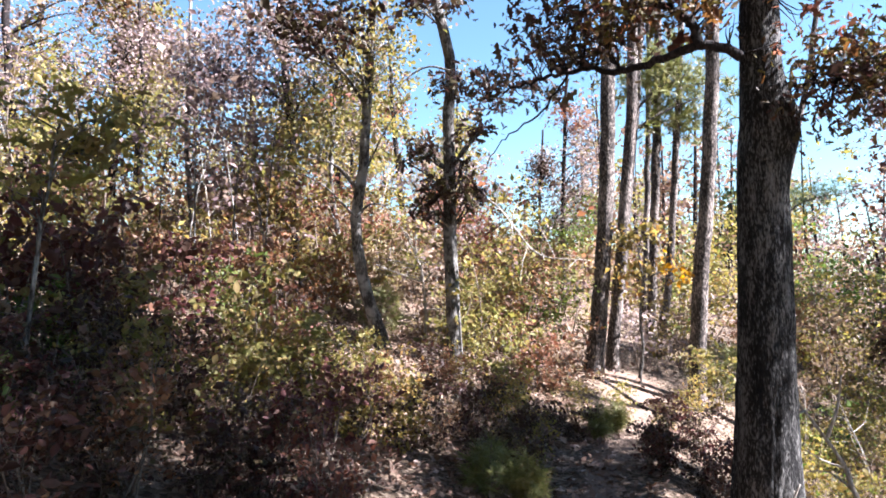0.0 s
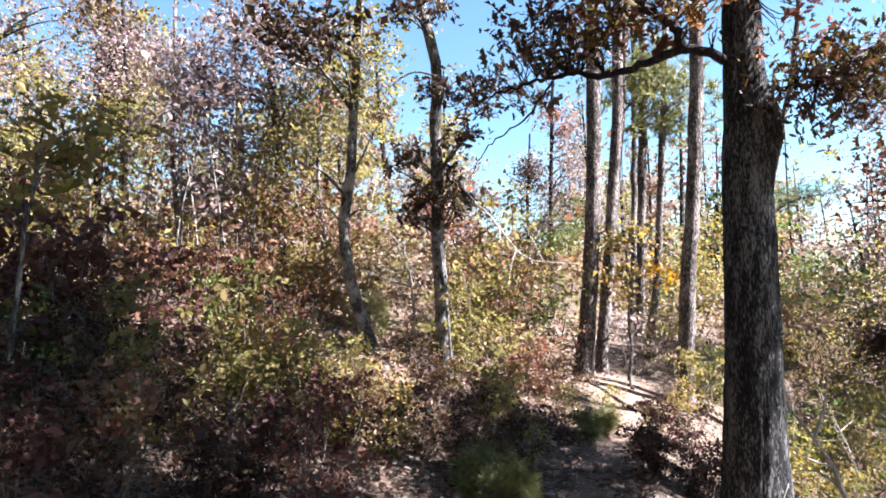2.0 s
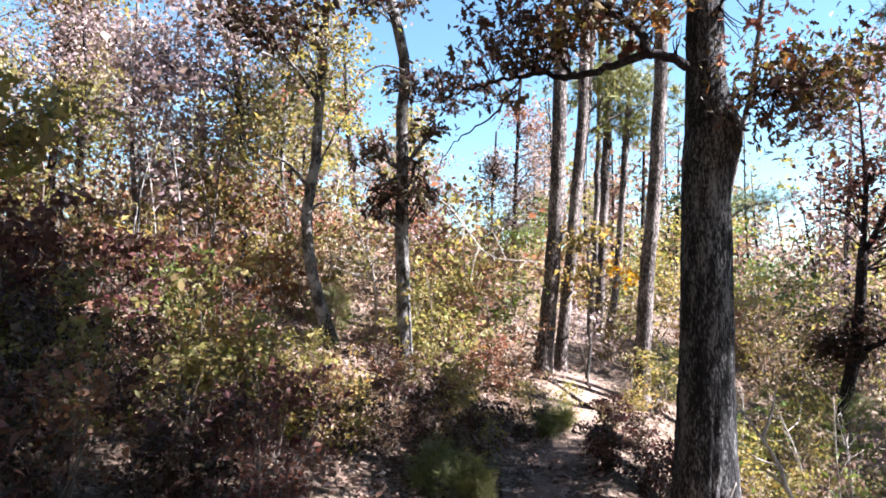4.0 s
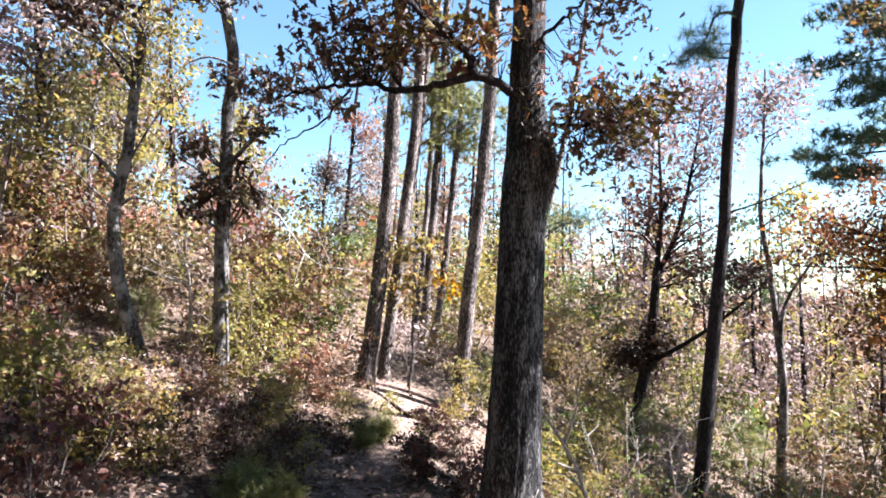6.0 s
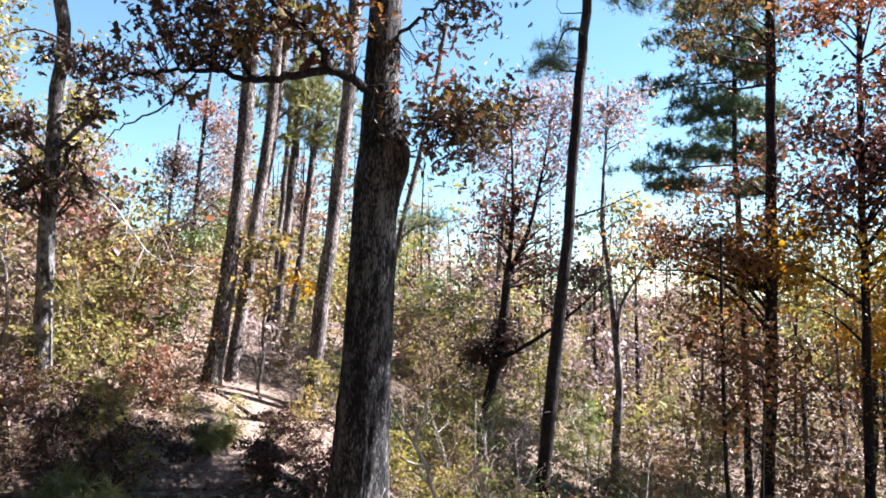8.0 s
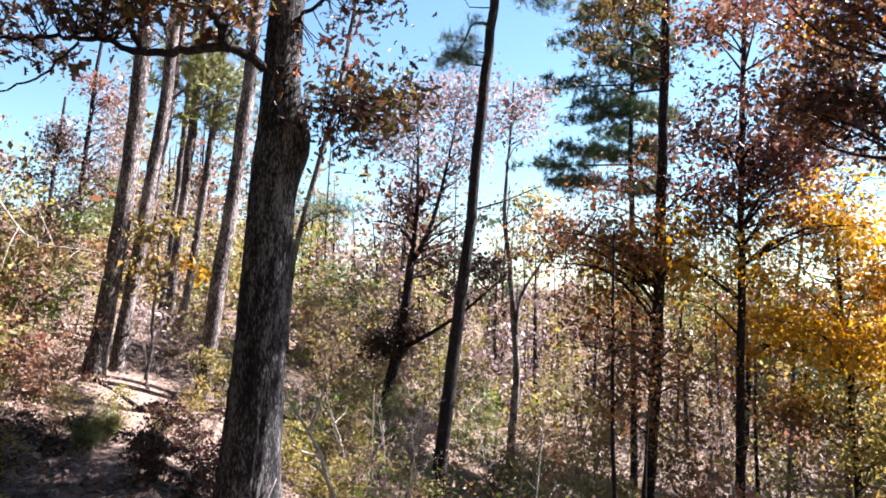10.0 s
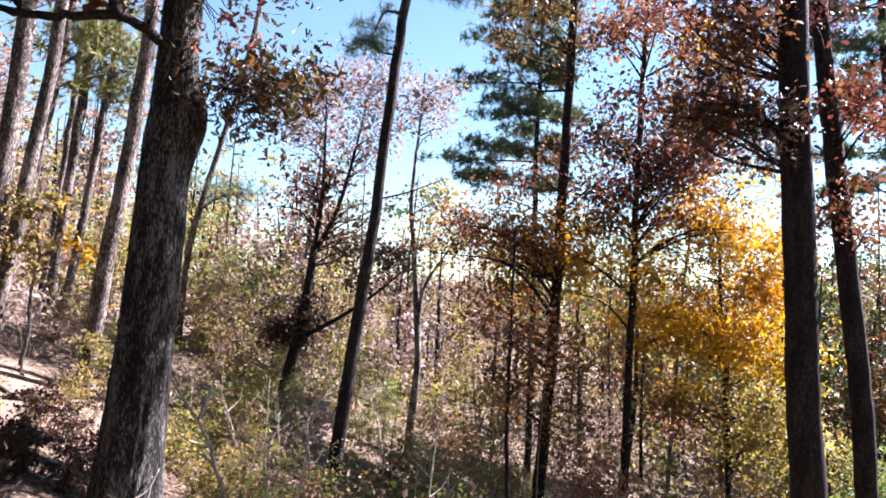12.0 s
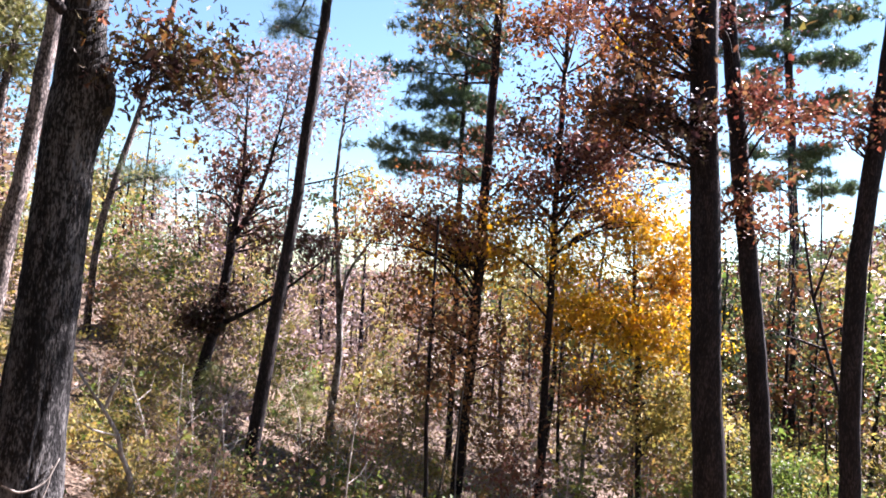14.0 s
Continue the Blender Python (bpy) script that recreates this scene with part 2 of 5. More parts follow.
def smooth_line(points, n):
    """A soft curve through the points."""
    p = np.asarray(points, float)
    d = np.r_[0, np.cumsum(np.linalg.norm(np.diff(p, axis=0), axis=1))]
    m = np.gradient(p, d, axis=0) if len(p) > 2 else np.repeat((p[1:] - p[:1]) / d[-1], 2, 0)
    out = []
    for t in np.linspace(0, d[-1], n):
        i = min(np.searchsorted(d, t, "right") - 1, len(p) - 2)
        h = d[i + 1] - d[i]
        u = (t - d[i]) / h
        out.append((2 * u**3 - 3 * u**2 + 1) * p[i] + (u**3 - 2 * u**2 + u) * h * m[i] + (3 * u**2 - 2 * u**3) * p[i + 1] + (u**3 - u**2) * h * m[i + 1])
    return np.array(out)


def tube(points, radii, sides=8, rough=0.0, seed=0):
    """A tapering limb along the points: vertices and triangles. rough: unevenness of its outline."""
    p, r = np.asarray(points, float), np.asarray(radii, float)
    tan = np.gradient(p, axis=0)
    tan /= np.linalg.norm(tan, axis=1)[:, None] + 1e-9
    ref = np.array([0.31, 0.95, 0.05])
    a = np.cross(tan, ref)
    a /= np.linalg.norm(a, axis=1)[:, None] + 1e-9
    b = np.cross(tan, a)
    ang = np.linspace(0, 2 * np.pi, sides, endpoint=False)
    ring = np.cos(ang)[None, :, None] * a[:, None] + np.sin(ang)[None, :, None] * b[:, None]
    rad = np.repeat(r[:, None], sides, 1)
    if rough:
        k = np.random.default_rng(seed)
        wob = k.normal(0, 1, rad.shape)
        for _ in range(2):
            wob = (wob + np.roll(wob, 1, 0) + np.roll(wob, -1, 0)) / 3
        rad = rad * (1 + rough * wob)
    v = (p[:, None] + ring * rad[:, :, None]).reshape(-1, 3)
    n, s = len(p), sides
    i = (np.arange(n - 1)[:, None] * s + np.arange(s)[None]).ravel()
    j = (np.arange(n - 1)[:, None] * s + (np.arange(s)[None] + 1) % s).ravel()
    f = np.concatenate([np.c_[i, j, j + s], np.c_[i, j + s, i + s]])
    tip = len(v)
    v = np.r_[v, [p[-1] + tan[-1] * r[-1]]]
    e = (n - 1) * s + np.arange(s)
    f = np.r_[f, np.c_[e, np.roll(e, -1), np.full(s, tip)]]
    return v, f


def joined(pieces):
    vs, fs, k = [], [], 0
    for v, f in pieces:
        vs.append(v)
        fs.append(np.asarray(f) + k)
        k += len(v)
    return np.concatenate(vs), np.concatenate(fs)


def grown(pieces):
    """A limb with its twigs grown onto it: each twig's foot is tied to the vertex of the limb that it springs from."""
    v, f = joined(pieces)
    k, ties, limb = len(pieces[0][0]), [], pieces[0][0]
    for tv, tf in pieces[1:]:
        i = int(np.argmin(np.linalg.norm(limb - tv[:3].mean(0), axis=1)))
        ties += [(i, k, k + 1), (i, k + 1, k + 2)]
        k += len(tv)
    return v, (np.r_[f, np.array(ties)] if ties else f)


# leaf outlines, one unit long: x across, y along, z out of the leaf's plane
SIMPLE = (np.array([(0, 0, 0), (0.3, 0.45, 0.07), (0, 1, -0.06), (-0.3, 0.45, 0.07)]), np.array([(0, 1, 2), (0, 2, 3)]))
OVAL = (np.array([(0, 0, 0), (0.22, 0.25, 0.05), (0.26, 0.6, 0.06), (0, 1, -0.08), (-0.26, 0.6, 0.06), (-0.22, 0.25, 0.05)]), np.array([(0, 1, 2), (0, 2, 3), (0, 3, 4), (0, 4, 5)]))
LOBED = (np.array([(0, 0, 0), (0.1, 0.2, 0.02), (0.22, 0.28, 0.09), (0.1, 0.42, 0.02), (0.27, 0.58, 0.1), (0.1, 0.68, 0.0), (0.14, 0.88, 0.02), (0, 1, -0.1),
                   (-0.14, 0.88, 0.02), (-0.1, 0.68, 0.0), (-0.27, 0.58, 0.1), (-0.1, 0.42, 0.02), (-0.22, 0.28, 0.09), (-0.1, 0.2, 0.02)]),
         np.array([(0, 1, 13), (1, 2, 3), (1, 3, 11), (1, 11, 13), (13, 11, 12), (3, 4, 5), (3, 5, 9), (3, 9, 11), (11, 9, 10), (5, 6, 7), (5, 7, 9), (9, 7, 8)]))


def needles(count, droop=0.25, thick=0.018):
    """A tuft of long needles round a twig's end, as one outline."""
    k = np.random.default_rng(5)
    v, f = [], []
    for i in range(count):
        a, up = k.uniform(0, 6.28), k.uniform(-0.4, 0.9)
        d = np.array([math.cos(a), math.sin(a) * 0.9 + 0.35, up])
        d /= np.linalg.norm(d)
        side = np.cross(d, (0.2, 0.3, 0.9))
        side *= thick / np.linalg.norm(side)
        n = len(v)
        v += [side, -side, d * k.uniform(0.75, 1.05) - (0, 0, droop * 0.3)]
        f.append((n, n + 1, n + 2))
    return np.array(v), np.array(f)


TUFT = needles(18)
BOUGH = needles(20, 0.1, 0.06)


def leaves(places, size, outline=SIMPLE, up=0.5, spread=0.35, rng=RNG, droop=None):
    """Leaves of an outline at the places, turned at random; up: how far they face the sky."""
    places = np.asarray(places, float)
    n = len(places)
    tv, tf = outline
    nor = rng.normal(0, 1, (n, 3)) + (0, 0, up * 2)
    nor /= np.linalg.norm(nor, axis=1)[:, None]
    along = rng.normal(0, 1, (n, 3)) if droop is None else rng.normal(0, 1, (n, 3)) - (0, 0, droop)
    along -= (along * nor).sum(1)[:, None] * nor
    along /= np.linalg.norm(along, axis=1)[:, None] + 1e-9
    across = np.cross(along, nor)
    s = size * np.exp(rng.normal(0, spread, n))
    wide = rng.uniform(0.75, 1.3, n)
    curl = rng.uniform(0.2, 2.6, n)
    v = (tv[None, :, 0, None] * (across * (s * wide)[:, None])[:, None] + tv[None, :, 1, None] * (along * s[:, None])[:, None]
         + tv[None, :, 2, None] * (nor * (s * curl)[:, None])[:, None] + places[:, None])
    f = tf[None] + (np.arange(n) * len(tv))[:, None, None]
    return v.reshape(-1, 3), f.reshape(-1, 3)


def in_blob(blob, n, rng=RNG, shell=0.45):
    """Random places in an ellipsoid (x, y, z, rx, ry, rz), more of them towards its skin."""
    d = rng.normal(0, 1, (n, 3))
    d /= np.linalg.norm(d, axis=1)[:, None]
    r = rng.uniform(0, 1, n) ** shell
    return np.array(blob[:3]) + d * r[:, None] * np.array(blob[3:6])


def foliage(blob, count, clumps, clump_size, size, outline=SIMPLE, up=0.5, rng=RNG, flat=0.38):
    """Leaves in loose clumps within an ellipsoid, and the clumps' middles for the twigs."""
    lobes = in_blob((*blob[:3], *[q * 0.95 for q in blob[3:6]]), 9, rng, 0.3)
    size_of = rng.uniform(0.22, 0.52, 9)
    pick = rng.choice(9, clumps, p=size_of**2 / (size_of**2).sum())
    mids = lobes[pick] + (in_blob((0, 0, 0, 1, 1, 1), clumps, rng) * size_of[pick][:, None]) * np.array(blob[3:6])
    own = rng.uniform(0.5, 1.5, clumps)
    which = rng.choice(clumps, count, p=own**1.5 / (own**1.5).sum())
    places = mids[which] + rng.normal(0, 1, (count, 3)) * (clump_size * own[which])[:, None] * (1, 1, flat)
    return mids, leaves(places, size, outline, up, rng=rng)


def twig_to(a, b, r, rng=RNG, sides=4, sag=0.12):
    mid = (a + b) / 2 + rng.normal(0, 1, 3) * np.linalg.norm(b - a) * sag
    n = 3 if sides == 3 else 5
    return tube(smooth_line([a, mid, b], n), np.linspace(r, r * 0.3, n), sides)


def on_skin(stem, sides, ring, goal):
    """The point of a stem's skin, at one of its rings, that lies nearest to the goal."""
    around = stem[0][ring * sides:(ring + 1) * sides]
    return around[int(np.argmin(np.linalg.norm(around - goal, axis=1)))]


def grounded(points):
    """The points, the foot of the trunk led down into the ground."""
    p = [np.array(q, float) for q in points]
    z = float(height(p[0][0], p[0][1])) - 0.12
    if p[0][2] > z + 0.05:
        d = (p[0] - p[1]) / max(p[1][2] - p[0][2], 0.1)
        d[:2] *= 0.6
        p.insert(0, p[0] + d * (p[0][2] - z))
    else:
        p[0][2] = z
    return p


def tree(name, label, category, points, width, tip, bark, crowns=(), top=None, limbs=7, sides=9, flare=1.35, seed=1, twig=0.012, outline=SIMPLE, group="", extra=(), stubs=0):
    """A tree: a trunk through the points, limbs, twigs and crowns of leaves. width, tip: the trunk's thickness at foot and top;
    top: height above the last point to which the trunk goes on; crowns: (blob, leaf kind, leaves, clumps, clump size, leaf size);
    extra: further stems (points, width, tip)."""
    rng = np.random.default_rng(seed)
    p = grounded(points)
    if top:
        d = (p[-1] - p[-2]) / np.linalg.norm(p[-1] - p[-2])
        d = d * 0.6 + np.array((0, 0, 0.4))
        p.append(p[-1] + d * top)
    base = Vector(p[0])
    thing = new(name)
    thing.location = base
    o = np.array(base)
    n = max(10, int(np.linalg.norm(p[-1] - p[0]) / 0.35))
    line = smooth_line(p, n)
    line[1:-1] += rng.normal(0, 0.008, (n - 2, 3)) * (1, 1, 0)
    rad = np.linspace(width / 2, tip / 2, n)
    up = np.linspace(0, np.linalg.norm(p[-1] - p[0]), n)
    rad *= 1 + (flare - 1) * np.exp(-up / 0.35)
    v, f = tube(line - o, rad, sides, 0.085, seed)
    part("trunk", v, f, bark, thing, smooth=True)
    stems = [(line, rad)]
    for pts, w, tp in extra:
        ln = smooth_line(pts, max(6, 3 * len(pts)))
        rd = np.linspace(w / 2, tp / 2, len(ln))
        v, f = tube(ln - o, rd, 7, 0.06, seed + 3)
        part("limb", v, f, bark, thing, smooth=True)
        stems.append((ln, rd))
    for k in range(stubs):
        i = rng.integers(int(n * 0.35), int(n * 0.9))
        a = rng.uniform(0, 6.28)
        q = line[i] + np.array((math.cos(a), math.sin(a), rng.uniform(-0.1, 0.5))) * rng.uniform(0.2, 0.7)
        part("dead_twig", *twig_to(line[i] - o, q - o, 0.012, rng), bark, thing)
    everything = np.concatenate([s[0] for s in stems])
    thick = np.concatenate([s[1] for s in stems])
    for blob, kind, count, clumps, csize, lsize in crowns:
        tuft = outline is TUFT or "needle" in kind
        mids, (v, f) = foliage(blob, count, clumps, csize * (1.5 if tuft else 0.95), lsize * (0.8 if tuft else 1), (BOUGH if lsize > 0.14 else TUFT) if tuft else outline, 0.35, rng, 0.3 if tuft else 0.5)
        part("crown", v - o, f, LEAF[kind], thing)
        # limbs lead from the nearest stem to groups of clumps
        m = min(3 if tuft else limbs, clumps)
        ends = mids[rng.choice(clumps, m, False)]
        starts, bones = [], []
        for e in ends:
            gap = np.hypot(*(everything[:, :2] - e[:2]).T)
            cost = np.linalg.norm(everything - e, axis=1) + np.where(everything[:, 2] > e[2] - 0.35 * gap, 3.0, 0)
            i = int(np.argmin(cost))
            a = everything[i]
            mid = a + (e - a) * 0.5 + rng.normal(0, 0.1, 3) * np.linalg.norm(e - a) + (0, 0, 0.06 * np.linalg.norm(e - a))
            starts.append(min(thick[i] * 0.55, 0.012 + 0.012 * np.linalg.norm(e - a)))
            bones.append(smooth_line([a, mid, e], 8))
        pieces = [[tube(ln - o, np.linspace(r0, 0.005, 8), 5, 0.1, seed)] for ln, r0 in zip(bones, starts)]
        every = np.concatenate(bones)
        for e in mids[:90]:
            i = int(np.argmin(np.linalg.norm(every - e, axis=1) + 0.4 * (every[:, 2] > e[2])))
            if np.linalg.norm(every[i] - e) > 0.05:
                limb = pieces[i // 8]
                limb.append(twig_to(on_skin(limb[0], 5, i % 8, e - o), e - o, twig * 0.6, rng, 3))
        for piece in pieces:
            part("limb", *grown(piece), bark, thing)
    return tagged(thing, label, category, group)

def pine_bough(thing, o, points, r, tufts, seed, needle=0.17, puff=0.2, kind="needle", outline=TUFT):
    """A pine bough: a bent stick with side twigs that end in flat puffs of long needles."""
    rng = np.random.default_rng(seed)
    ln = smooth_line(points, 10)
    pieces, mids = [tube(ln - o, np.linspace(r, 0.006, 10), 5, 0.08, seed)], []
    reach = np.linalg.norm(ln[-1] - ln[0])
    for _ in range(tufts):
        i = rng.integers(4, 10)
        e = ln[i] + rng.normal(0, 0.17 * reach, 3) * (1, 1, 0.3) + (0, 0, 0.05)
        pieces.append(twig_to(on_skin(pieces[0], 5, i, e - o), e - o, 0.008, rng, 3))
        mids.append(e)
    mids = np.array(mids + [ln[-1]])
    own = rng.uniform(0.6, 1.3, len(mids))
    which = np.repeat(np.arange(len(mids)), 14)
    places = mids[which] + rng.normal(0, 1, (len(which), 3)) * (puff * own[which])[:, None] * (1, 1, 0.42)
    bough = part("bough", *grown(pieces), SHADED_DARK_BARK, thing)
    v, f = leaves(places, needle, outline, 0.5, 0.2, rng)
    part("needles", v - o, f, LEAF[kind], bough)


def pine_tiers(thing, tiers, seed, lopsided=(0.0, 0.0), **look_of):
    """Tiers of boughs round a pine's trunk: (foot on the trunk, reach, boughs). lopsided: to which side they reach further."""
    rng = np.random.default_rng(seed)
    o = np.array(thing.location)
    for k, (foot, reach, count) in enumerate(tiers):
        a0 = rng.uniform(0, 6.28)
        for j in range(count):
            a = a0 + 6.28 * j / count + rng.uniform(-0.35, 0.35)
            d = np.array((math.cos(a), math.sin(a), 0.0))
            far = reach * rng.uniform(0.65, 1.15) * (1 + float(d[:2] @ np.array(lopsided)))
            a1 = np.array(foot, float) + (0, 0, rng.uniform(-0.25, 0.25))
            rise = rng.uniform(-0.05, 0.22)
            pine_bough(thing, o, [a1, a1 + d * far * 0.5 + (0, 0, rise * far * 0.3), a1 + d * far + (0, 0, rise * far)], 0.012 + 0.01 * far, int(5 + 4 * far), seed * 50 + 9 * k + j, **look_of)


# ---- the ground: one sheet out to the horizon ----
def ground_sheet():
    rings = np.r_[0.0, np.geomspace(0.25, 1800, 170)]
    sectors = 200
    a = np.linspace(0, 2 * np.pi, sectors, endpoint=False)
    x = (rings[:, None] * np.sin(a)[None]).ravel()
    y = (rings[:, None] * np.cos(a)[None]).ravel()
    z = height(x, y)
    i = (np.arange(len(rings) - 1)[:, None] * sectors + np.arange(sectors)[None]).ravel()
    j = (np.arange(len(rings) - 1)[:, None] * sectors + (np.arange(sectors)[None] + 1) % sectors).ravel()
    f = np.r_[np.c_[i, j + sectors, j], np.c_[i, i + sectors, j + sectors]]
    ob = part("ground", np.c_[x, y, z], f, FLOOR, None, smooth=True)
    s = np.abs((trail_x(y) - x) * 0.95)
    bare = np.exp(-((s / (0.12 + 0.04 * np.sin(y * 2.3) + 0.03 * np.sin(y * 5.1 + 1) + 0.03 * np.sin(y * 11 + x * 7))) ** 2)) * (np.hypot(x, y) < 40)
    bare = np.maximum(bare, np.exp(-(((x - 2.6) / 0.5) ** 4)) * np.exp(-(((y - 9.2) / 1.2) ** 4)))
    at = ob.data.attributes.new("bare", "FLOAT", "POINT")
    at.data.foreach_set("value", bare.astype(np.float32))
    return tagged(ob, "leaf-strewn forest floor with a bare earth footpath", "ground", kind="structure")


ground_sheet()

# ---- the large oak beside the path ----
OAK_LINE = [(2.235, 4.81, 0.06), (2.27, 4.79, 1.32), (2.285, 4.78, 2.18), (2.3, 4.775, 2.89), (2.315, 4.77, 3.52), (2.325, 4.765, 4.25)]


def big_oak():
    """The near oak: furrowed trunk with a burl, two heavy limbs, drooping twigs and turning leaves."""
    rng = np.random.default_rng(3)
    p = grounded(OAK_LINE)
    p.append(p[-1] + np.array((0.15, 0.1, 4.5)))
    thing = new("oak_tree")
    thing.location = p[0]
    o = p[0]
    n, sides = 220, 72
    line = smooth_line(p, n)
    up = line[:, 2] - line[0, 2]
    rad = np.interp(up, [0, 0.25, 0.8, 1.4, 2.3, 2.95, 3.15, 4.2, 9], [0.3, 0.25, 0.215, 0.187, 0.174, 0.164, 0.142, 0.126, 0.08])
    v, f = tube(line - o, rad, sides)
    d = v[:-1].reshape(n, sides, 3) - (line - o)[:, None]
    ang = np.linspace(0, 2 * np.pi, sides, endpoint=False)
    zz = up[:, None]
    wander = 0.35 * np.sin(zz * 2.1) + 0.2 * np.sin(zz * 5.3 + 1)
    ridge = np.abs(np.sin(9 * (ang[None] + wander * 0.35) + 1.3 * np.sin(zz * 3.7))) ** 0.6
    ridge2 = np.abs(np.sin(14 * ang[None] - 2.2 * np.sin(zz * 2.9 + ang[None] * 2)))
    grain = rng.normal(0, 1, (n, sides))
    for _ in range(2):
        grain = (grain + np.roll(grain, 1, 0) + np.roll(grain, -1, 0)) / 3
    k = 1 + 0.03 * (ridge - 0.5) + 0.02 * (ridge2 - 0.5) + 0.03 * grain
    # burl on the side away from the bank, swelling at the foot into roots
    burl_dir = np.array((0.93, -0.36))
    side = (d[:, :, :2] / np.linalg.norm(d[:, :, :2], axis=2)[..., None]) @ burl_dir
    k += 0.75 * np.clip(side, 0, 1) ** 2 * np.exp(-(((zz - (2.72 - o[2])) / 0.24) ** 2))
    k += 0.1 * np.cos(5 * ang[None] + 1) * np.exp(-zz / 0.3)
    v[:-1] = ((line - o)[:, None] + d * k[..., None]).reshape(-1, 3)
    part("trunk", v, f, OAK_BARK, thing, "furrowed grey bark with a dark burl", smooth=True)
    stems, pieces = [], []
    for pts, w, tip in (([(2.13, 4.69, 3.17), (1.84, 4.65, 3.25), (1.62, 4.78, 3.2), (1.37, 5.01, 3.19), (1.18, 5.27, 3.3), (0.73, 5.65, 3.3), (0.36, 5.99, 3.25)], 0.075, 0.012), ([(1.85, 4.64, 3.24), (1.72, 4.59, 3.41), (1.5, 4.56, 3.54), (1.26, 4.53, 3.69)], 0.075, 0.035), ([(1.04, 5.4, 3.28), (0.82, 5.64, 3.02), (0.55, 5.87, 2.86), (0.36, 6.09, 2.59)], 0.022, 0.006),
                        ([(2.4, 4.75, 2.95), (2.75, 4.6, 2.98), (3.1, 4.5, 3.05), (3.45, 4.35, 2.98)], 0.035, 0.008),
                        ([(2.35, 4.7, 3.6), (2.6, 4.55, 3.85), (2.85, 4.4, 4.2)], 0.035, 0.012)):
        ln = smooth_line(pts, 6 * len(pts))
        ln[1:-1] += rng.normal(0, 0.012, (len(ln) - 2, 3))
        stems.append(ln)
        pieces.append([tube(ln - o, np.linspace(w / 2, tip / 2, len(ln)), 10, 0.07, 4)])
    bones = np.concatenate(stems)
    owner = np.repeat(np.arange(len(stems)), [len(q) for q in stems])

    def sprays(blob, kind, count, clumps, csize, lsize, label=""):
        mids, (v, f) = foliage(blob, count, clumps, csize, lsize, LOBED, 0.15, rng, 0.6)
        part("crown", v - o, f, LEAF[kind], thing, label)
        for e in mids:
            i = int(np.argmin(np.linalg.norm(bones - e, axis=1)))
            limb = pieces[owner[i]]
            ring = i - int(np.argmax(owner == owner[i]))
            limb.append(twig_to(on_skin(limb[0], 10, ring, e - o), e - o, 0.006, rng, 4))
    # dusky sprays repeat the oak leaves with shade in their colour
    sprays((2.61, 4.28, 3.68, 0.33, 0.4, 0.16), 'shade_dusky', 260, 18, 0.11, 0.06)
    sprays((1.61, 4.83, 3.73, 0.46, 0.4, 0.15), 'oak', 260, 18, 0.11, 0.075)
    sprays((1.03, 5.4, 3.59, 0.78, 0.5, 0.23), 'shade_dusky', 850, 50, 0.12, 0.072)
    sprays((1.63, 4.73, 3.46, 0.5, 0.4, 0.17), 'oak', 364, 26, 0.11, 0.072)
    sprays((0.56, 5.87, 3.32, 0.45, 0.4, 0.26), 'shade_dusky', 480, 30, 0.1, 0.072)
    sprays((2.72, 4.18, 2.88, 0.33, 0.5, 0.33), 'shade_dusky', 320, 34, 0.11, 0.056)
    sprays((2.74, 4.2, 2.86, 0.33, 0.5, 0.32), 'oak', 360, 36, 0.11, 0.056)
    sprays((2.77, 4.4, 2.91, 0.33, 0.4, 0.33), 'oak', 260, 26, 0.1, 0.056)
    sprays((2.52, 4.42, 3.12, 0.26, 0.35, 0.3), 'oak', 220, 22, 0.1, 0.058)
    sprays((2.56, 4.4, 2.78, 0.24, 0.35, 0.22), 'shade_dusky', 140, 16, 0.1, 0.056)
    sprays((2.58, 4.4, 3.24, 0.3, 0.3, 0.17), 'russet', 45, 8, 0.1, 0.07)
    sprays((1.93, 4.39, 3.42, 0.28, 0.3, 0.16), 'amber', 30, 8, 0.08, 0.08)
    sprays((2.77, 4.29, 3.05, 0.25, 0.35, 0.17), 'yellow', 22, 6, 0.08, 0.075)
    # the unseen crown overhead, its clumps placed to shade the path and the brush beside it
    for blob, count in (((1.0, 3.6, 8.0, 2.2, 1.9, 1.3), 5500), ((0.7, 4.2, 5.9, 1.4, 1.4, 0.6), 700), ((3.3, 3.3, 7.8, 1.2, 1.2, 1.0), 2400), ((2.9, 4.6, 8.3, 1.7, 1.4, 0.9), 2900), ((7.0, 5.6, 9.2, 1.6, 1.6, 1.0), 300)):
        mids, (v, f) = foliage(blob, count, 70, 0.3, 0.13, SIMPLE, 0.3, rng)
        part("crown", v - o, f, LEAF["oak"], thing)
        for e in mids[:12]:
            i = int(np.argmin(np.abs(line[:, 2] - (e[2] - 0.8))))
            pieces.append([twig_to(line[i] - o, e - o, 0.025, rng, 5)])
    for piece in pieces:
        part("limb", *grown(piece), SHADED_DARK_BARK, thing, smooth=True)
    for points, r in (([(2.05, 4.66, 0.1), (2.13, 4.575, 0.06), (2.25, 4.555, 0.1), (2.34, 4.565, 0.24)], 0.008), ([(2.2, 4.55, -0.1), (2.28, 4.555, 0.08), (2.3, 4.565, 0.2)], 0.006)):
        part("vine", *tube(smooth_line(np.array(points) - o, 16), np.linspace(r, r * 0.6, 16), 6), DEAD_WOOD, thing, "pale dry vine")
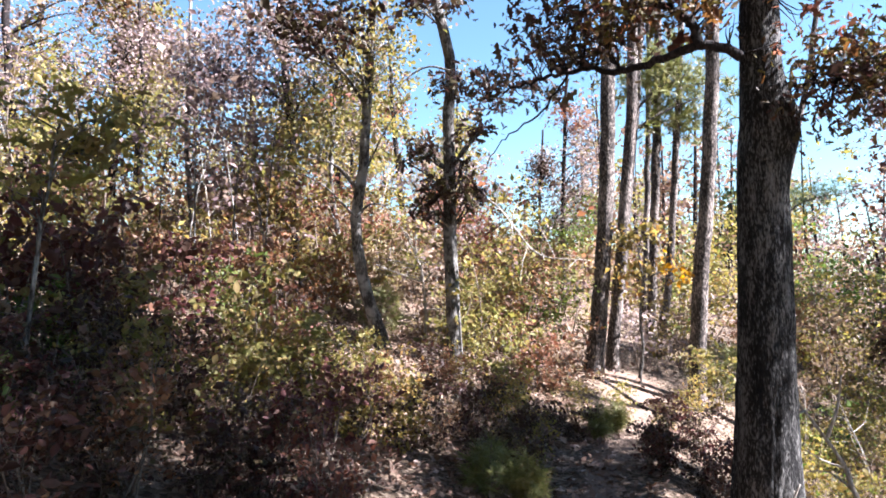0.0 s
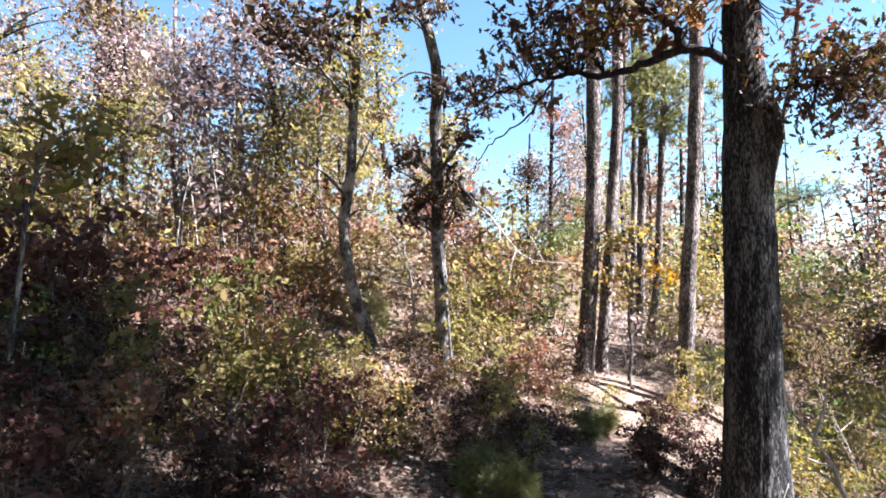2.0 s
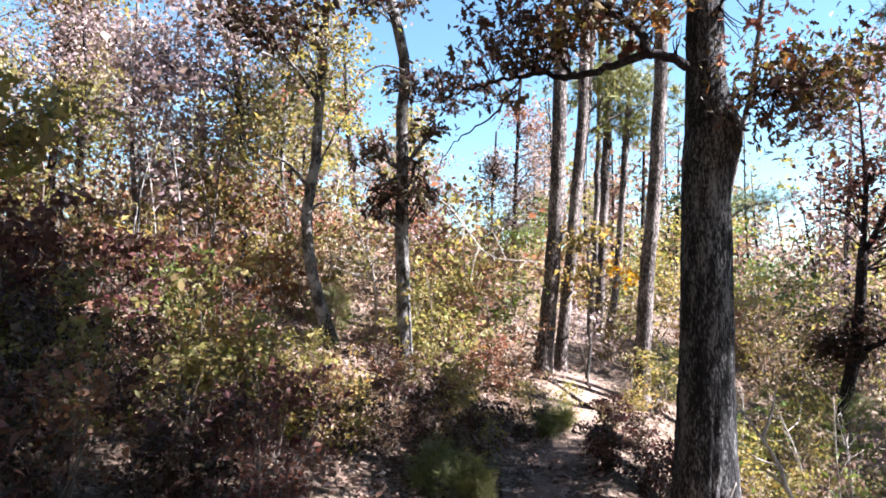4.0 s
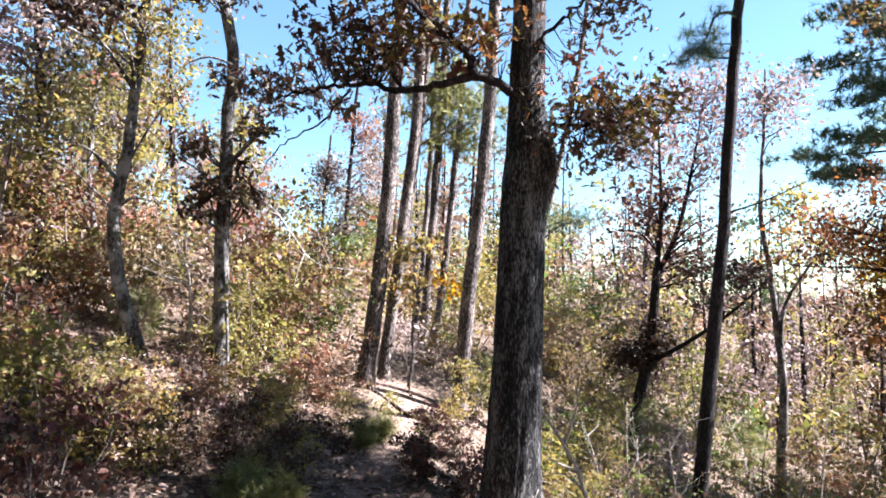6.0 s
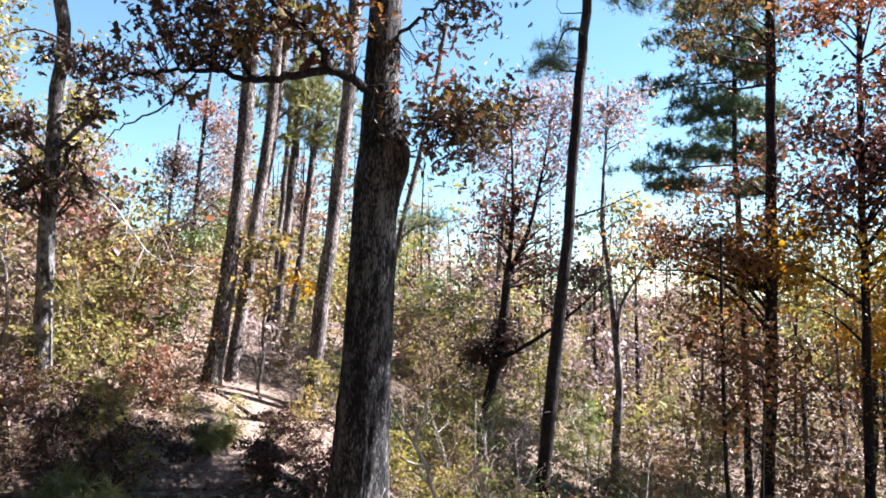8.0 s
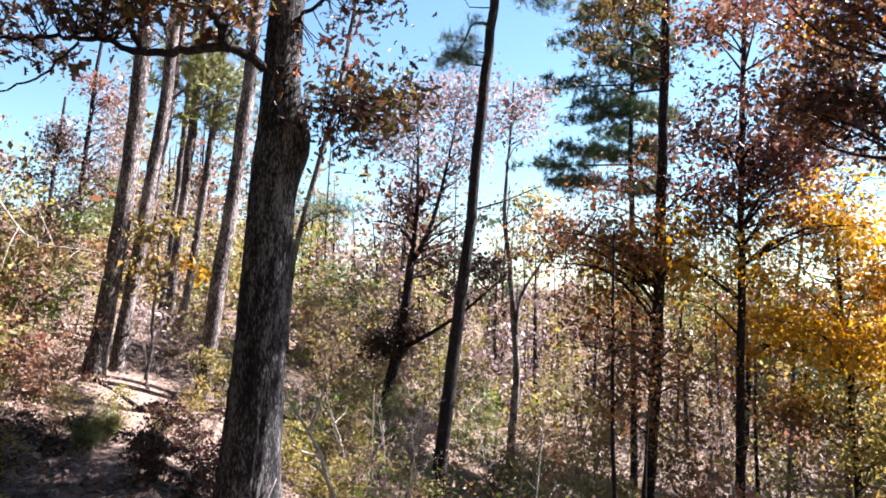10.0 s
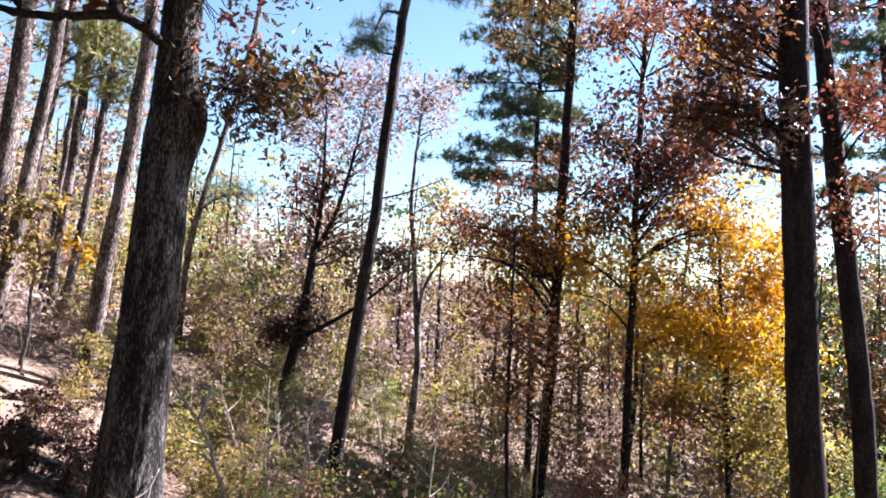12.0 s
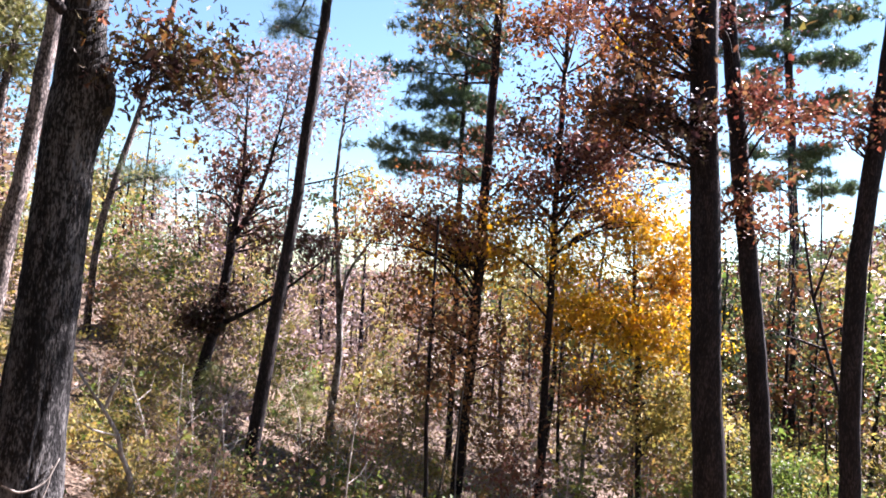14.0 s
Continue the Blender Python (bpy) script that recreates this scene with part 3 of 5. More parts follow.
    tagged(thing, "big furrowed grey oak with a burl beside the path", "tree")


big_oak()

# ---- trees round the path ----
PINES = "pines at the bend of the path"
tree('pine_tree', 'tall pine with pale scaly bark on the path bank', 'tree', [(2.22, 10.14, 0.29), (2.37, 10.1, 1.64), (2.47, 10.08, 2.84), (2.53, 10.07, 4.41), (2.58, 10.06, 5.38)], 0.25, 0.17, PINE_BARK,
     [((2.98, 10.06, 11.98, 1.7, 1.7, 1.6), 'needle', 520, 60, 0.25, 0.16)], top=7, group=PINES, seed=21, stubs=5)
tree('pine_tree', 'tall pine with pale scaly bark on the path bank', 'tree', [(2.6, 10.57, 0.28), (2.73, 10.53, 1.65), (2.9, 10.49, 3.18), (3.02, 10.46, 4.75), (3.06, 10.45, 5.59)], 0.19, 0.14, PINE_BARK,
     [((3.46, 10.45, 12.19, 1.7, 1.7, 1.6), 'needle', 520, 60, 0.25, 0.16)], top=7, group=PINES, seed=22, stubs=5)
tree('pine_tree', 'slender pine behind the pair on the bank', 'tree', [(3.01, 12.13, 0.19), (3.26, 12.07, 2.47), (3.45, 12.01, 4.19), (3.6, 11.97, 5.83)], 0.17, 0.13, PINE_BARK,
     [((4.29, 12.27, 5.13, 0.6, 0.8, 0.49), 'bright_needle', 300, 40, 0.22, 0.15)], top=7, group=PINES, seed=23, stubs=6)
tree('pine_tree', 'slender pine standing back from the path', 'tree', [(3.89, 12.93, 0.06), (4.02, 12.89, 2.2), (4.16, 12.84, 4.7)], 0.18, 0.13, PINE_BARK,
     [((4.18, 12.84, 5.8, 0.68, 1.0, 0.45), 'bright_needle', 250, 40, 0.22, 0.15)], top=7, group=PINES, seed=24, stubs=6)
tree('pine_tree', 'slender pine standing back from the path', 'tree', [(3.93, 12.39, 0.17), (4.15, 12.32, 2.17), (4.36, 12.25, 4.65)], 0.14, 0.1, PINE_BARK,
     [((4.51, 12.19, 4.84, 0.43, 0.7, 0.33), 'bright_needle', 220, 26, 0.22, 0.15)], top=6, group=PINES, seed=25, stubs=6)
tree('pine_tree', 'thin pine standing back from the path', 'tree', [(4.17, 14.41, 0.01), (4.32, 14.36, 2.28), (4.47, 14.32, 5.43)], 0.13, 0.1, PINE_BARK,
     [], top=7, group=PINES, seed=26, stubs=6)
tree('pine_tree', 'straight pine with scaly sunlit bark beside the path', 'tree', [(3.49, 9.47, 0.1), (3.58, 9.44, 1.35), (3.68, 9.4, 2.52), (3.81, 9.35, 4.22), (3.87, 9.32, 5.61)], 0.22, 0.15, PINE_BARK,
     [((4.2700000000000005, 9.32, 12.21, 1.7, 1.7, 1.6), 'needle', 520, 60, 0.25, 0.16)], top=8, group=PINES, seed=27, stubs=9)
tree('sapling', 'thin pale crooked sapling with yellow leaves', 'sapling', [(2.83, 9.9, 0.15), (2.89, 9.89, 0.74), (2.86, 9.9, 1.15), (2.91, 9.88, 1.64), (2.88, 9.89, 2.13)], 0.05, 0.03, GREY_BARK,
     [((2.87, 9.89, 2.05, 0.39, 0.4, 0.47), 'yellow', 420, 26, 0.14, 0.075),
      ((3.31, 9.76, 1.71, 0.26, 0.3, 0.17), 'gold', 120, 10, 0.1, 0.07)], seed=28, limbs=4)
# its leaf clusters carry their shade in the dusky colour
tree('young_oak', 'grey slender young oak with dark clustered leaves', 'tree', [(0.14, 8.5, 0.6), (0.12, 8.5, 1.67), (0.11, 8.5, 2.74), (0.1, 8.5, 3.82), (0.14, 8.5, 4.48), (-0.02, 8.5, 5.26)], 0.19, 0.1, GREY_BARK,
     [((-0.26, 8.3, 3.26, 0.16, 0.22, 0.16), 'shade_dusky', 204, 14, 0.11, 0.085),
      ((-0.06, 8.3, 2.82, 0.18, 0.22, 0.18), 'shade_dusky', 234, 16, 0.11, 0.085),
      ((-0.2, 8.3, 2.57, 0.13, 0.18, 0.10), 'shade_dusky', 91, 8, 0.09, 0.08),
      ((0.41, 8.29, 3.56, 0.14, 0.22, 0.13), 'shade_dusky', 122, 10, 0.10, 0.085),
      ((0.24, 8.3, 3.06, 0.10, 0.18, 0.10), 'shade_dusky', 81, 8, 0.08, 0.08),
      ((0.42, 8.29, 2.74, 0.17, 0.22, 0.12), 'shade_dusky', 132, 10, 0.10, 0.085),
      ((0.12, 8.4, 4.23, 0.21, 0.22, 0.18), 'shade_dusky', 173, 12, 0.11, 0.085),
      ((-0.11, 8.5, 5.19, 0.46, 0.43, 0.15), 'shade_dusky', 265, 18, 0.12, 0.085)], top=3, seed=29, limbs=5, outline=LOBED, extra=[([(0.14, 8.3, 4.3), (-0.12, 8.3, 4.36), (-0.37, 8.29, 4.24), (-0.62, 8.28, 3.85)], 0.03, 0.01)])
tree('young_oak', 'leaning forked young oak with thin yellowing leaves', 'tree', [(-0.74, 8.77, 0.45), (-0.94, 8.75, 1.4), (-1.12, 8.73, 2.42), (-0.99, 8.74, 3.31), (-0.94, 8.75, 4.13), (-0.87, 8.76, 5.2)], 0.17, 0.07, GREY_BARK,
     [((-1.02, 8.74, 4.58, 0.51, 0.8, 0.81), 'olive', 1300, 60, 0.2, 0.06),
      ((-1.64, 8.85, 3.19, 0.6, 0.8, 0.68), 'olive', 800, 46, 0.2, 0.06),
      ((-1.19, 7.51, 4.62, 0.7, 0.6, 0.35), 'shade_dusky', 900, 46, 0.16, 0.075),
      ((-2.11, 8.95, 5.07, 0.84, 0.9, 0.46), 'mauve', 1755, 65, 0.22, 0.062)], top=2.5, seed=30, limbs=3, extra=[([(-1.08, 8.53, 2.51), (-0.91, 8.55, 2.67), (-0.66, 8.57, 2.65)], 0.05, 0.012), ([(-0.95, 8.55, 3.12), (-0.64, 8.58, 3.74), (-0.39, 8.59, 4.08)], 0.03, 0.008)])
tree('oak_tree', 'dark-stemmed slope oak with faded olive leaves', 'tree', [(-2.66, 12.21, 2.37), (-2.69, 12.21, 3.51), (-2.71, 12.2, 4.34), (-2.82, 12.18, 5.69)], 0.2, 0.1, SHADED_DARK_BARK,
     [((-3.16, 12.09, 5.05, 1.25, 1.4, 1.25), 'mauve', 3707, 120, 0.28, 0.072),
      ((-2.47, 12.25, 4.87, 0.94, 1.2, 1.15), 'olive', 2566, 90, 0.26, 0.072),
      ((-3.16, 12.09, 3.09, 0.94, 1.0, 0.73), 'olive', 2530, 60, 0.25, 0.072)], top=3, seed=31)
tree('oak_tree', 'many-stemmed slope oak with mauve fading leaves', 'tree', [(-9.48, 15.3, 3.2), (-9.44, 15.33, 3.98), (-9.72, 15.15, 5.76), (-9.83, 15.08, 7.57)], 0.26, 0.12, SHADED_DARK_BARK,
     [((-9.38, 15.37, 7.28, 2.1, 2.0, 1.95), 'mauve', 4991, 140, 0.35, 0.072),
      ((-9.34, 15.39, 4.77, 1.8, 1.6, 1.2), 'tan', 2852, 90, 0.3, 0.072)], top=3, seed=32)
tree('oak_tree', 'slope oak with a rusty and golden top', 'tree', [(-7.06, 14.36, 3.55), (-6.98, 14.4, 5.02), (-6.9, 14.44, 6.52)], 0.2, 0.1, SHADED_DARK_BARK,
     [((-6.65, 14.55, 7.19, 0.93, 1.2, 1.2), 'oak', 3510, 91, 0.26, 0.076),
      ((-7.23, 14.27, 5.73, 1.6, 1.6, 1.6), 'olive', 2994, 100, 0.3, 0.072),
      ((-5.68, 14.96, 6.29, 1.47, 1.6, 1.6), 'mauve', 3564, 110, 0.3, 0.072)], top=2, seed=33)
tree('oak_tree', 'far slender oak with faded mauve leaves', 'tree', [(2.99, 16.74, 2.71), (3.06, 16.72, 4.54), (3.15, 16.71, 6.11), (3.22, 16.69, 7.11)], 0.14, 0.06, SHADED_DARK_BARK,
     [((3.16, 16.7, 4.54, 0.64, 0.7, 1.56), 'mauve', 3000, 90, 0.2, 0.062),
      ((3.19, 16.7, 5.75, 0.45, 0.5, 0.43), 'russet', 700, 24, 0.16, 0.065),
      ((3.05, 16.72, 3.13, 0.78, 0.9, 0.85), 'green', 1300, 40, 0.25, 0.07)], top=0.8, seed=34)
tree('cedar', 'far narrow tree with dull purplish foliage', 'tree', [(2.57, 17.81, 2.95), (2.62, 17.81, 4.3), (2.7, 17.8, 5.2)], 0.12, 0.05, SHADED_DARK_BARK,
     [((2.59, 17.81, 3.69, 0.51, 0.6, 1.2), 'shade_dusky', 2200, 80, 0.18, 0.065),
      ((2.67, 17.8, 4.9, 0.33, 0.4, 0.6), 'mauve', 900, 36, 0.16, 0.06)], top=0.6, seed=35)
lean_pine = tree('pine_tree', 'tall bare leaning pine with dark reddish bark', 'tree', [(6.57, 8.09, -1.24), (6.69, 7.99, 0.72), (6.81, 7.89, 2.34), (6.9, 7.82, 3.99), (7.02, 7.71, 6.27)], 0.21, 0.1, SHADED_DARK_BARK,
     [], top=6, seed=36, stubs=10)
for points, r, tufts in (([(6.99, 7.74, 5.75), (6.8, 7.9, 5.78), (6.66, 8.02, 5.4), (6.45, 8.18, 5.12)], 0.028, 9), ([(6.95, 7.77, 5.1), (6.75, 7.93, 5.13), (6.55, 8.1, 5.25)], 0.018, 7),
                         ([(7.03, 7.7, 6.5), (7.35, 7.5, 6.35), (7.75, 7.3, 6.1)], 0.025, 9), ([(7.04, 7.7, 6.8), (7.5, 7.6, 6.75), (8.0, 7.4, 6.45)], 0.025, 9)):
    pine_bough(lean_pine, np.array(lean_pine.location), points, r, tufts, 360 + tufts + int(10 * points[0][2]), 0.13, 0.11)
# unseen top boughs, added to shade the brush round the grey young oak
pine_tiers(lean_pine, [((7.12, 7.58, 9.4), 1.1, 3), ((7.15, 7.55, 10.4), 1.1, 3), ((7.17, 7.53, 11.4), 0.9, 4)], 37, outline=BOUGH, needle=0.14, puff=0.16)
part("dead_twig", *tube(smooth_line(np.array([(6.82, 7.88, 2.85), (7.2, 7.62, 3.0), (7.75, 7.3, 3.3)]) - np.array(lean_pine.location), 8), np.linspace(0.018, 0.006, 8), 5), SHADED_DARK_BARK, lean_pine)
tree('red_oak', 'forked leaning oak with thin mauve and maroon leaves', 'tree', [(7.32, 10.88, -1.45), (7.46, 10.78, -0.1), (7.61, 10.68, 1.05), (7.7, 10.62, 2.21)], 0.24, 0.15, SHADED_DARK_BARK,
     [((8.36, 10.11, 4.74, 0.7, 0.8, 0.98), 'mauve', 1100, 50, 0.22, 0.062),
      ((7.79, 10.55, 4.72, 1.25, 1.3, 1.36), 'mauve', 4600, 150, 0.25, 0.064),
      ((7.55, 10.72, 3.16, 0.76, 0.9, 0.54), 'maroon', 950, 46, 0.22, 0.064),
      ((8.26, 9.68, 1.9, 0.84, 0.8, 0.53), 'shade_dusky', 2153, 57, 0.22, 0.064),
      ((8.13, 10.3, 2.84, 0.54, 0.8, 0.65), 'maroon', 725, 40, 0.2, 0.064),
      ((7.42, 10.8, 0.62, 0.34, 0.34, 0.42), 'shade_dusky', 2100, 34, 0.12, 0.062),
      ((7.6, 10.7, 0.95, 0.3, 0.3, 0.35), 'shade_dusky', 900, 24, 0.12, 0.062)], seed=37, limbs=20, extra=[([(7.7, 10.62, 2.21), (7.76, 10.57, 3.27), (7.74, 10.59, 4.23), (7.71, 10.61, 5.1)], 0.11, 0.02), ([(7.71, 10.61, 2.1), (7.96, 10.43, 2.79), (8.2, 10.24, 4.11), (8.36, 10.12, 5.38)], 0.11, 0.015), ([(7.56, 10.72, 0.47), (7.78, 10.31, 0.72), (8.3, 9.64, 1.31), (8.69, 9.02, 1.96)], 0.1, 0.03)])
tree('half_dead_tree', 'half-bare crooked tree with a few pale leaves', 'tree', [(10.98, 11.12, -1.81), (11.03, 11.07, -0.12), (10.95, 11.14, 1.04), (10.86, 11.24, 2.35), (10.76, 11.33, 3.44), (10.81, 11.28, 5.15), (10.84, 11.25, 6.52)], 0.2, 0.04, GREY_BARK,
     [((10.86, 11.24, 5.89, 0.71, 0.8, 1.16), 'mauve', 1370, 52, 0.24, 0.081),
      ((11.36, 10.74, 3.18, 0.71, 0.9, 0.9), 'yellow', 1015, 34, 0.24, 0.09)], seed=38, limbs=5, extra=[([(11.03, 11.07, -0.12), (11.08, 11.02, 1.64), (11.39, 10.7, 2.41), (11.68, 10.39, 3.23)], 0.12, 0.03)])
tree('hickory', 'straight dark trunk in amber and brown leaves', 'tree', [(11.69, 8.05, -2.76), (11.76, 7.95, 0.08), (11.78, 7.93, 2.39), (11.79, 7.91, 4.74), (11.81, 7.89, 7.98)], 0.25, 0.15, SHADED_DARK_BARK,
     [((11.38, 8.48, 3.05, 1.28, 1.4, 0.99), 'amber', 3200, 120, 0.27, 0.07),
      ((11.46, 8.37, 2.7, 1.4, 1.4, 0.93), 'gold', 1300, 80, 0.27, 0.07),
      ((10.96, 9.0, 2.53, 1.28, 1.4, 0.99), 'amber', 2400, 110, 0.27, 0.07),
      ((11.17, 8.74, 1.04, 1.17, 1.3, 0.7), 'amber', 1200, 60, 0.26, 0.07),
      ((11.79, 7.91, 4.74, 1.17, 1.4, 1.52), 'amber', 2100, 100, 0.28, 0.07),
      ((11.29, 8.6, 6.98, 1.05, 1.3, 0.82), 'oak', 1700, 70, 0.26, 0.07),
      ((11.56, 8.24, 2.01, 1.52, 1.5, 0.64), 'gold', 2300, 90, 0.28, 0.07),
      ((11.5, 7.46, -0.39, 1.24, 1.2, 1.24), 'amber', 2349, 78, 0.26, 0.07)], top=4, seed=39)
tree('maple', 'dark slim trunk with spreading maroon and amber leaves', 'tree', [(13.45, 7.12, -2.84), (13.44, 7.14, 0.12), (13.44, 7.13, 2.06), (13.43, 7.16, 4.02), (13.43, 7.15, 5.89), (13.44, 7.13, 7.65)], 0.2, 0.08, SHADED_DARK_BARK,
     [((13.4, 7.1, 4.0, 1.5, 1.5, 0.7), 'maroon', 1500, 70, 0.26, 0.09),
      ((13.2, 7.2, 3.2, 1.7, 1.5, 0.6), 'amber', 1900, 80, 0.27, 0.085),
      ((13.9, 6.0, 3.4, 1.2, 1.2, 0.7), 'gold', 1000, 60, 0.27, 0.08),
      ((13.37, 7.27, 5.63, 1.38, 1.4, 1.63), 'shade_dusky', 2600, 110, 0.26, 0.095),
      ((12.86, 6.08, 5.02, 1.28, 1.2, 0.93), 'maroon', 2400, 84, 0.24, 0.095),
      ((13.16, 7.63, 2.51, 1.63, 1.4, 1.0), 'gold', 3300, 90, 0.28, 0.07),
      ((12.61, 6.57, 7.01, 1.52, 1.4, 0.82), 'amber', 2600, 91, 0.26, 0.09)], top=2, seed=40)
tree('oak_tree', 'stout dark trunk below a crown of maroon and brown', 'tree', [(11.35, 3.02, -1.3), (11.31, 3.15, 0.73), (11.29, 3.24, 2.44), (11.26, 3.35, 4.2), (11.22, 3.47, 6.65)], 0.5, 0.4, SHADED_DARK_BARK,
     [((10.4, 4.23, 5.0, 1.01, 1.2, 1.1), 'amber', 1500, 100, 0.26, 0.1),
      ((10.26, 4.06, 4.49, 0.99, 1.0, 0.81), 'shade_dusky', 1500, 90, 0.24, 0.1),
      ((10.37, 4.31, 5.99, 1.01, 1.2, 0.55), 'maroon', 800, 46, 0.25, 0.1),
      ((10.59, 3.77, 5.77, 0.55, 0.8, 0.46), 'gold', 300, 20, 0.2, 0.07),
      # unseen high clumps, added so that their shadows fall on path and bank
      ((11.14, 3.71, 9.88, 2.21, 1.4, 1.15), 'oak', 120, 40, 0.35, 0.13),
      ((9.67, 3.7, 8.9, 0.9, 0.9, 0.6), "oak", 2000, 60, 0.3, 0.13),
      ((9.17, 4.9, 8.9, 1.4, 1.0, 0.6), "oak", 3200, 80, 0.3, 0.13)], top=5, seed=41, outline=LOBED, sides=14, stubs=6)
tree('oak_tree', 'dark leaning trunk hung with red leaves', 'tree', [(12.99, 2.62, -1.5), (12.94, 2.85, 1.18), (12.88, 3.09, 3.06), (12.82, 3.32, 5.02), (12.76, 3.55, 7.26)], 0.36, 0.24, SHADED_DARK_BARK,
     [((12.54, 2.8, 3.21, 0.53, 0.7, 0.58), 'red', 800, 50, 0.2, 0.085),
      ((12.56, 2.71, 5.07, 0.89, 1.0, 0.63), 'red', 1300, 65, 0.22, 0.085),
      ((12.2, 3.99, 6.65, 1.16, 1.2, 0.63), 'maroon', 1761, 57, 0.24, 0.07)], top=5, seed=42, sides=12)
right_pine = tree('pine_tree', 'pine with layered dark needle boughs', 'tree', [(31.33, 5.15, -3.98), (31.24, 5.63, 2.97), (31.18, 5.97, 7.95), (31.1, 6.36, 13.58)], 0.45, 0.27, SHADED_DARK_BARK,
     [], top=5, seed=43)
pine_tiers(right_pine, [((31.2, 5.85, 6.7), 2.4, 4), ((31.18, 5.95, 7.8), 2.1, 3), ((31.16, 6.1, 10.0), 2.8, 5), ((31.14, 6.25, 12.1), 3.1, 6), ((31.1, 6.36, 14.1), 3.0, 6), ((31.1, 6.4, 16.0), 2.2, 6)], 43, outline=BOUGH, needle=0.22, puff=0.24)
tree('oak_tree', 'dark leaning trunk with red leaves above', 'tree', [(11.21, 1.13, -1.0), (11.2, 1.18, 1.06), (11.21, 1.13, 2.63), (11.23, 0.97, 4.13)], 0.3, 0.2, SHADED_DARK_BARK,
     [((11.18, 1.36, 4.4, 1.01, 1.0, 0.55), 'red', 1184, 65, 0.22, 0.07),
      # unseen upper crown, added to shade the near brush
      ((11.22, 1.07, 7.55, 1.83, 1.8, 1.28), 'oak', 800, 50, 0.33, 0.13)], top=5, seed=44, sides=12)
tree('snag', 'thin bare black dead tree with side twigs', 'dead tree', [(11.71, 1.13, -1.14), (11.69, 1.31, 0.06), (11.66, 1.56, 1.0), (11.63, 1.75, 1.73)], 0.1, 0.03, SHADED_DARK_BARK,
     [], top=1.2, seed=45, stubs=14, extra=[([(11.66, 1.56, 1.0), (11.62, 1.95, 1.12), (11.57, 2.35, 1.22)], 0.05, 0.015), ([(11.63, 1.75, 1.73), (11.66, 1.62, 2.2), (11.7, 1.45, 2.75)], 0.045, 0.012), ([(11.67, 1.45, 0.6), (11.62, 1.75, 0.78), (11.58, 2.0, 1.0)], 0.04, 0.012), ([(11.65, 1.6, 1.2), (11.68, 1.35, 1.36), (11.7, 1.05, 1.42)], 0.04, 0.012)])
far_pine = tree('pine_tree', 'far pine with layered blue-green needle boughs', 'tree', [(16.31, 11.91, 3.19), (16.24, 12.0, 6.05), (16.24, 12.0, 8.27), (16.23, 12.01, 10.0)], 0.2, 0.1, SHADED_DARK_BARK,
     [], top=2, seed=46)
pine_tiers(far_pine, [((16.25, 12.0, 4.7), 1.5, 5), ((16.24, 12.0, 5.7), 1.75, 6), ((16.24, 12.0, 6.8), 1.8, 6), ((16.24, 12.0, 7.9), 1.7, 6), ((16.23, 12.0, 9.0), 1.6, 6), ((16.23, 12.0, 10.1), 1.3, 6), ((16.22, 12.0, 11.2), 0.9, 5)], 46, (-0.25, 0.3), outline=BOUGH, needle=0.15, puff=0.17)
tree('pine_tree', 'slanting slender pine with a drooping needle bough', 'tree', [(6.59, 13.57, -0.35), (6.66, 13.53, 2.19), (6.93, 13.4, 3.75), (7.25, 13.24, 5.31)], 0.14, 0.09, PINE_BARK,
     [((7.3, 13.21, 3.39, 0.94, 0.8, 0.28), 'needle', 300, 30, 0.2, 0.136)], top=5, seed=47, stubs=8)
tree('sapling', 'thin dark sapling with dull leaves', 'sapling', [(8.96, 6.7, -1.79), (8.91, 6.76, -0.28), (8.9, 6.78, 1.16)], 0.08, 0.04, SHADED_DARK_BARK,
     [((8.92, 6.75, 0.44, 0.64, 0.7, 1.01), 'amber', 1370, 52, 0.2, 0.072)], top=1.5, seed=48, limbs=5)
tree('dead_branch', 'bleached dead forked branch standing in the brush', 'dead branch', [(3.45, 5.75, -0.27), (3.25, 5.85, 0.23), (3.01, 5.97, 0.62)], 0.06, 0.02, DEAD_WOOD,
     [], seed=49, flare=1.0, stubs=3, extra=[([(3.25, 5.85, 0.26), (3.33, 5.81, 0.54), (3.36, 5.79, 0.79)], 0.035, 0.01)])
tree('hickory', 'slender tree full of bright golden leaves', 'tree', [(15.22, 5.64, -2.3), (15.18, 5.76, -0.38), (15.12, 5.9, 1.34), (15.08, 6.0, 2.83)], 0.16, 0.06, SHADED_DARK_BARK,
     [((x, y, z, r, r, r * 0.85), kind, n, 70, 0.28, 0.08) for x, y, z, r, kind, n in (
         (14.3, 7.1, 2.5, 0.85, 'gold', 1700), (14.8, 6.2, 3.0, 0.85, 'gold', 1500), (15.1, 5.5, 3.9, 0.9, 'gold', 450), (14.4, 6.8, 3.7, 0.8, 'amber', 700), (15.2, 5.3, 2.6, 0.85, 'gold', 1900), (14.5, 6.7, 1.5, 0.95, 'gold', 2400), (15.1, 5.5, 1.5, 0.95, 'gold', 2600),
         (15.3, 4.9, 0.8, 0.9, 'gold', 2200), (14.2, 7.2, 0.9, 0.9, 'gold', 1600), (14.8, 6.1, 0.3, 1.0, 'gold', 2400), (15.3, 5.2, -0.4, 1.0, 'yellow', 2400), (14.5, 6.4, -0.8, 1.1, 'amber', 1600), (15.4, 4.8, -1.3, 1.0, 'yellow', 2000))], top=0.8, seed=50, limbs=4)
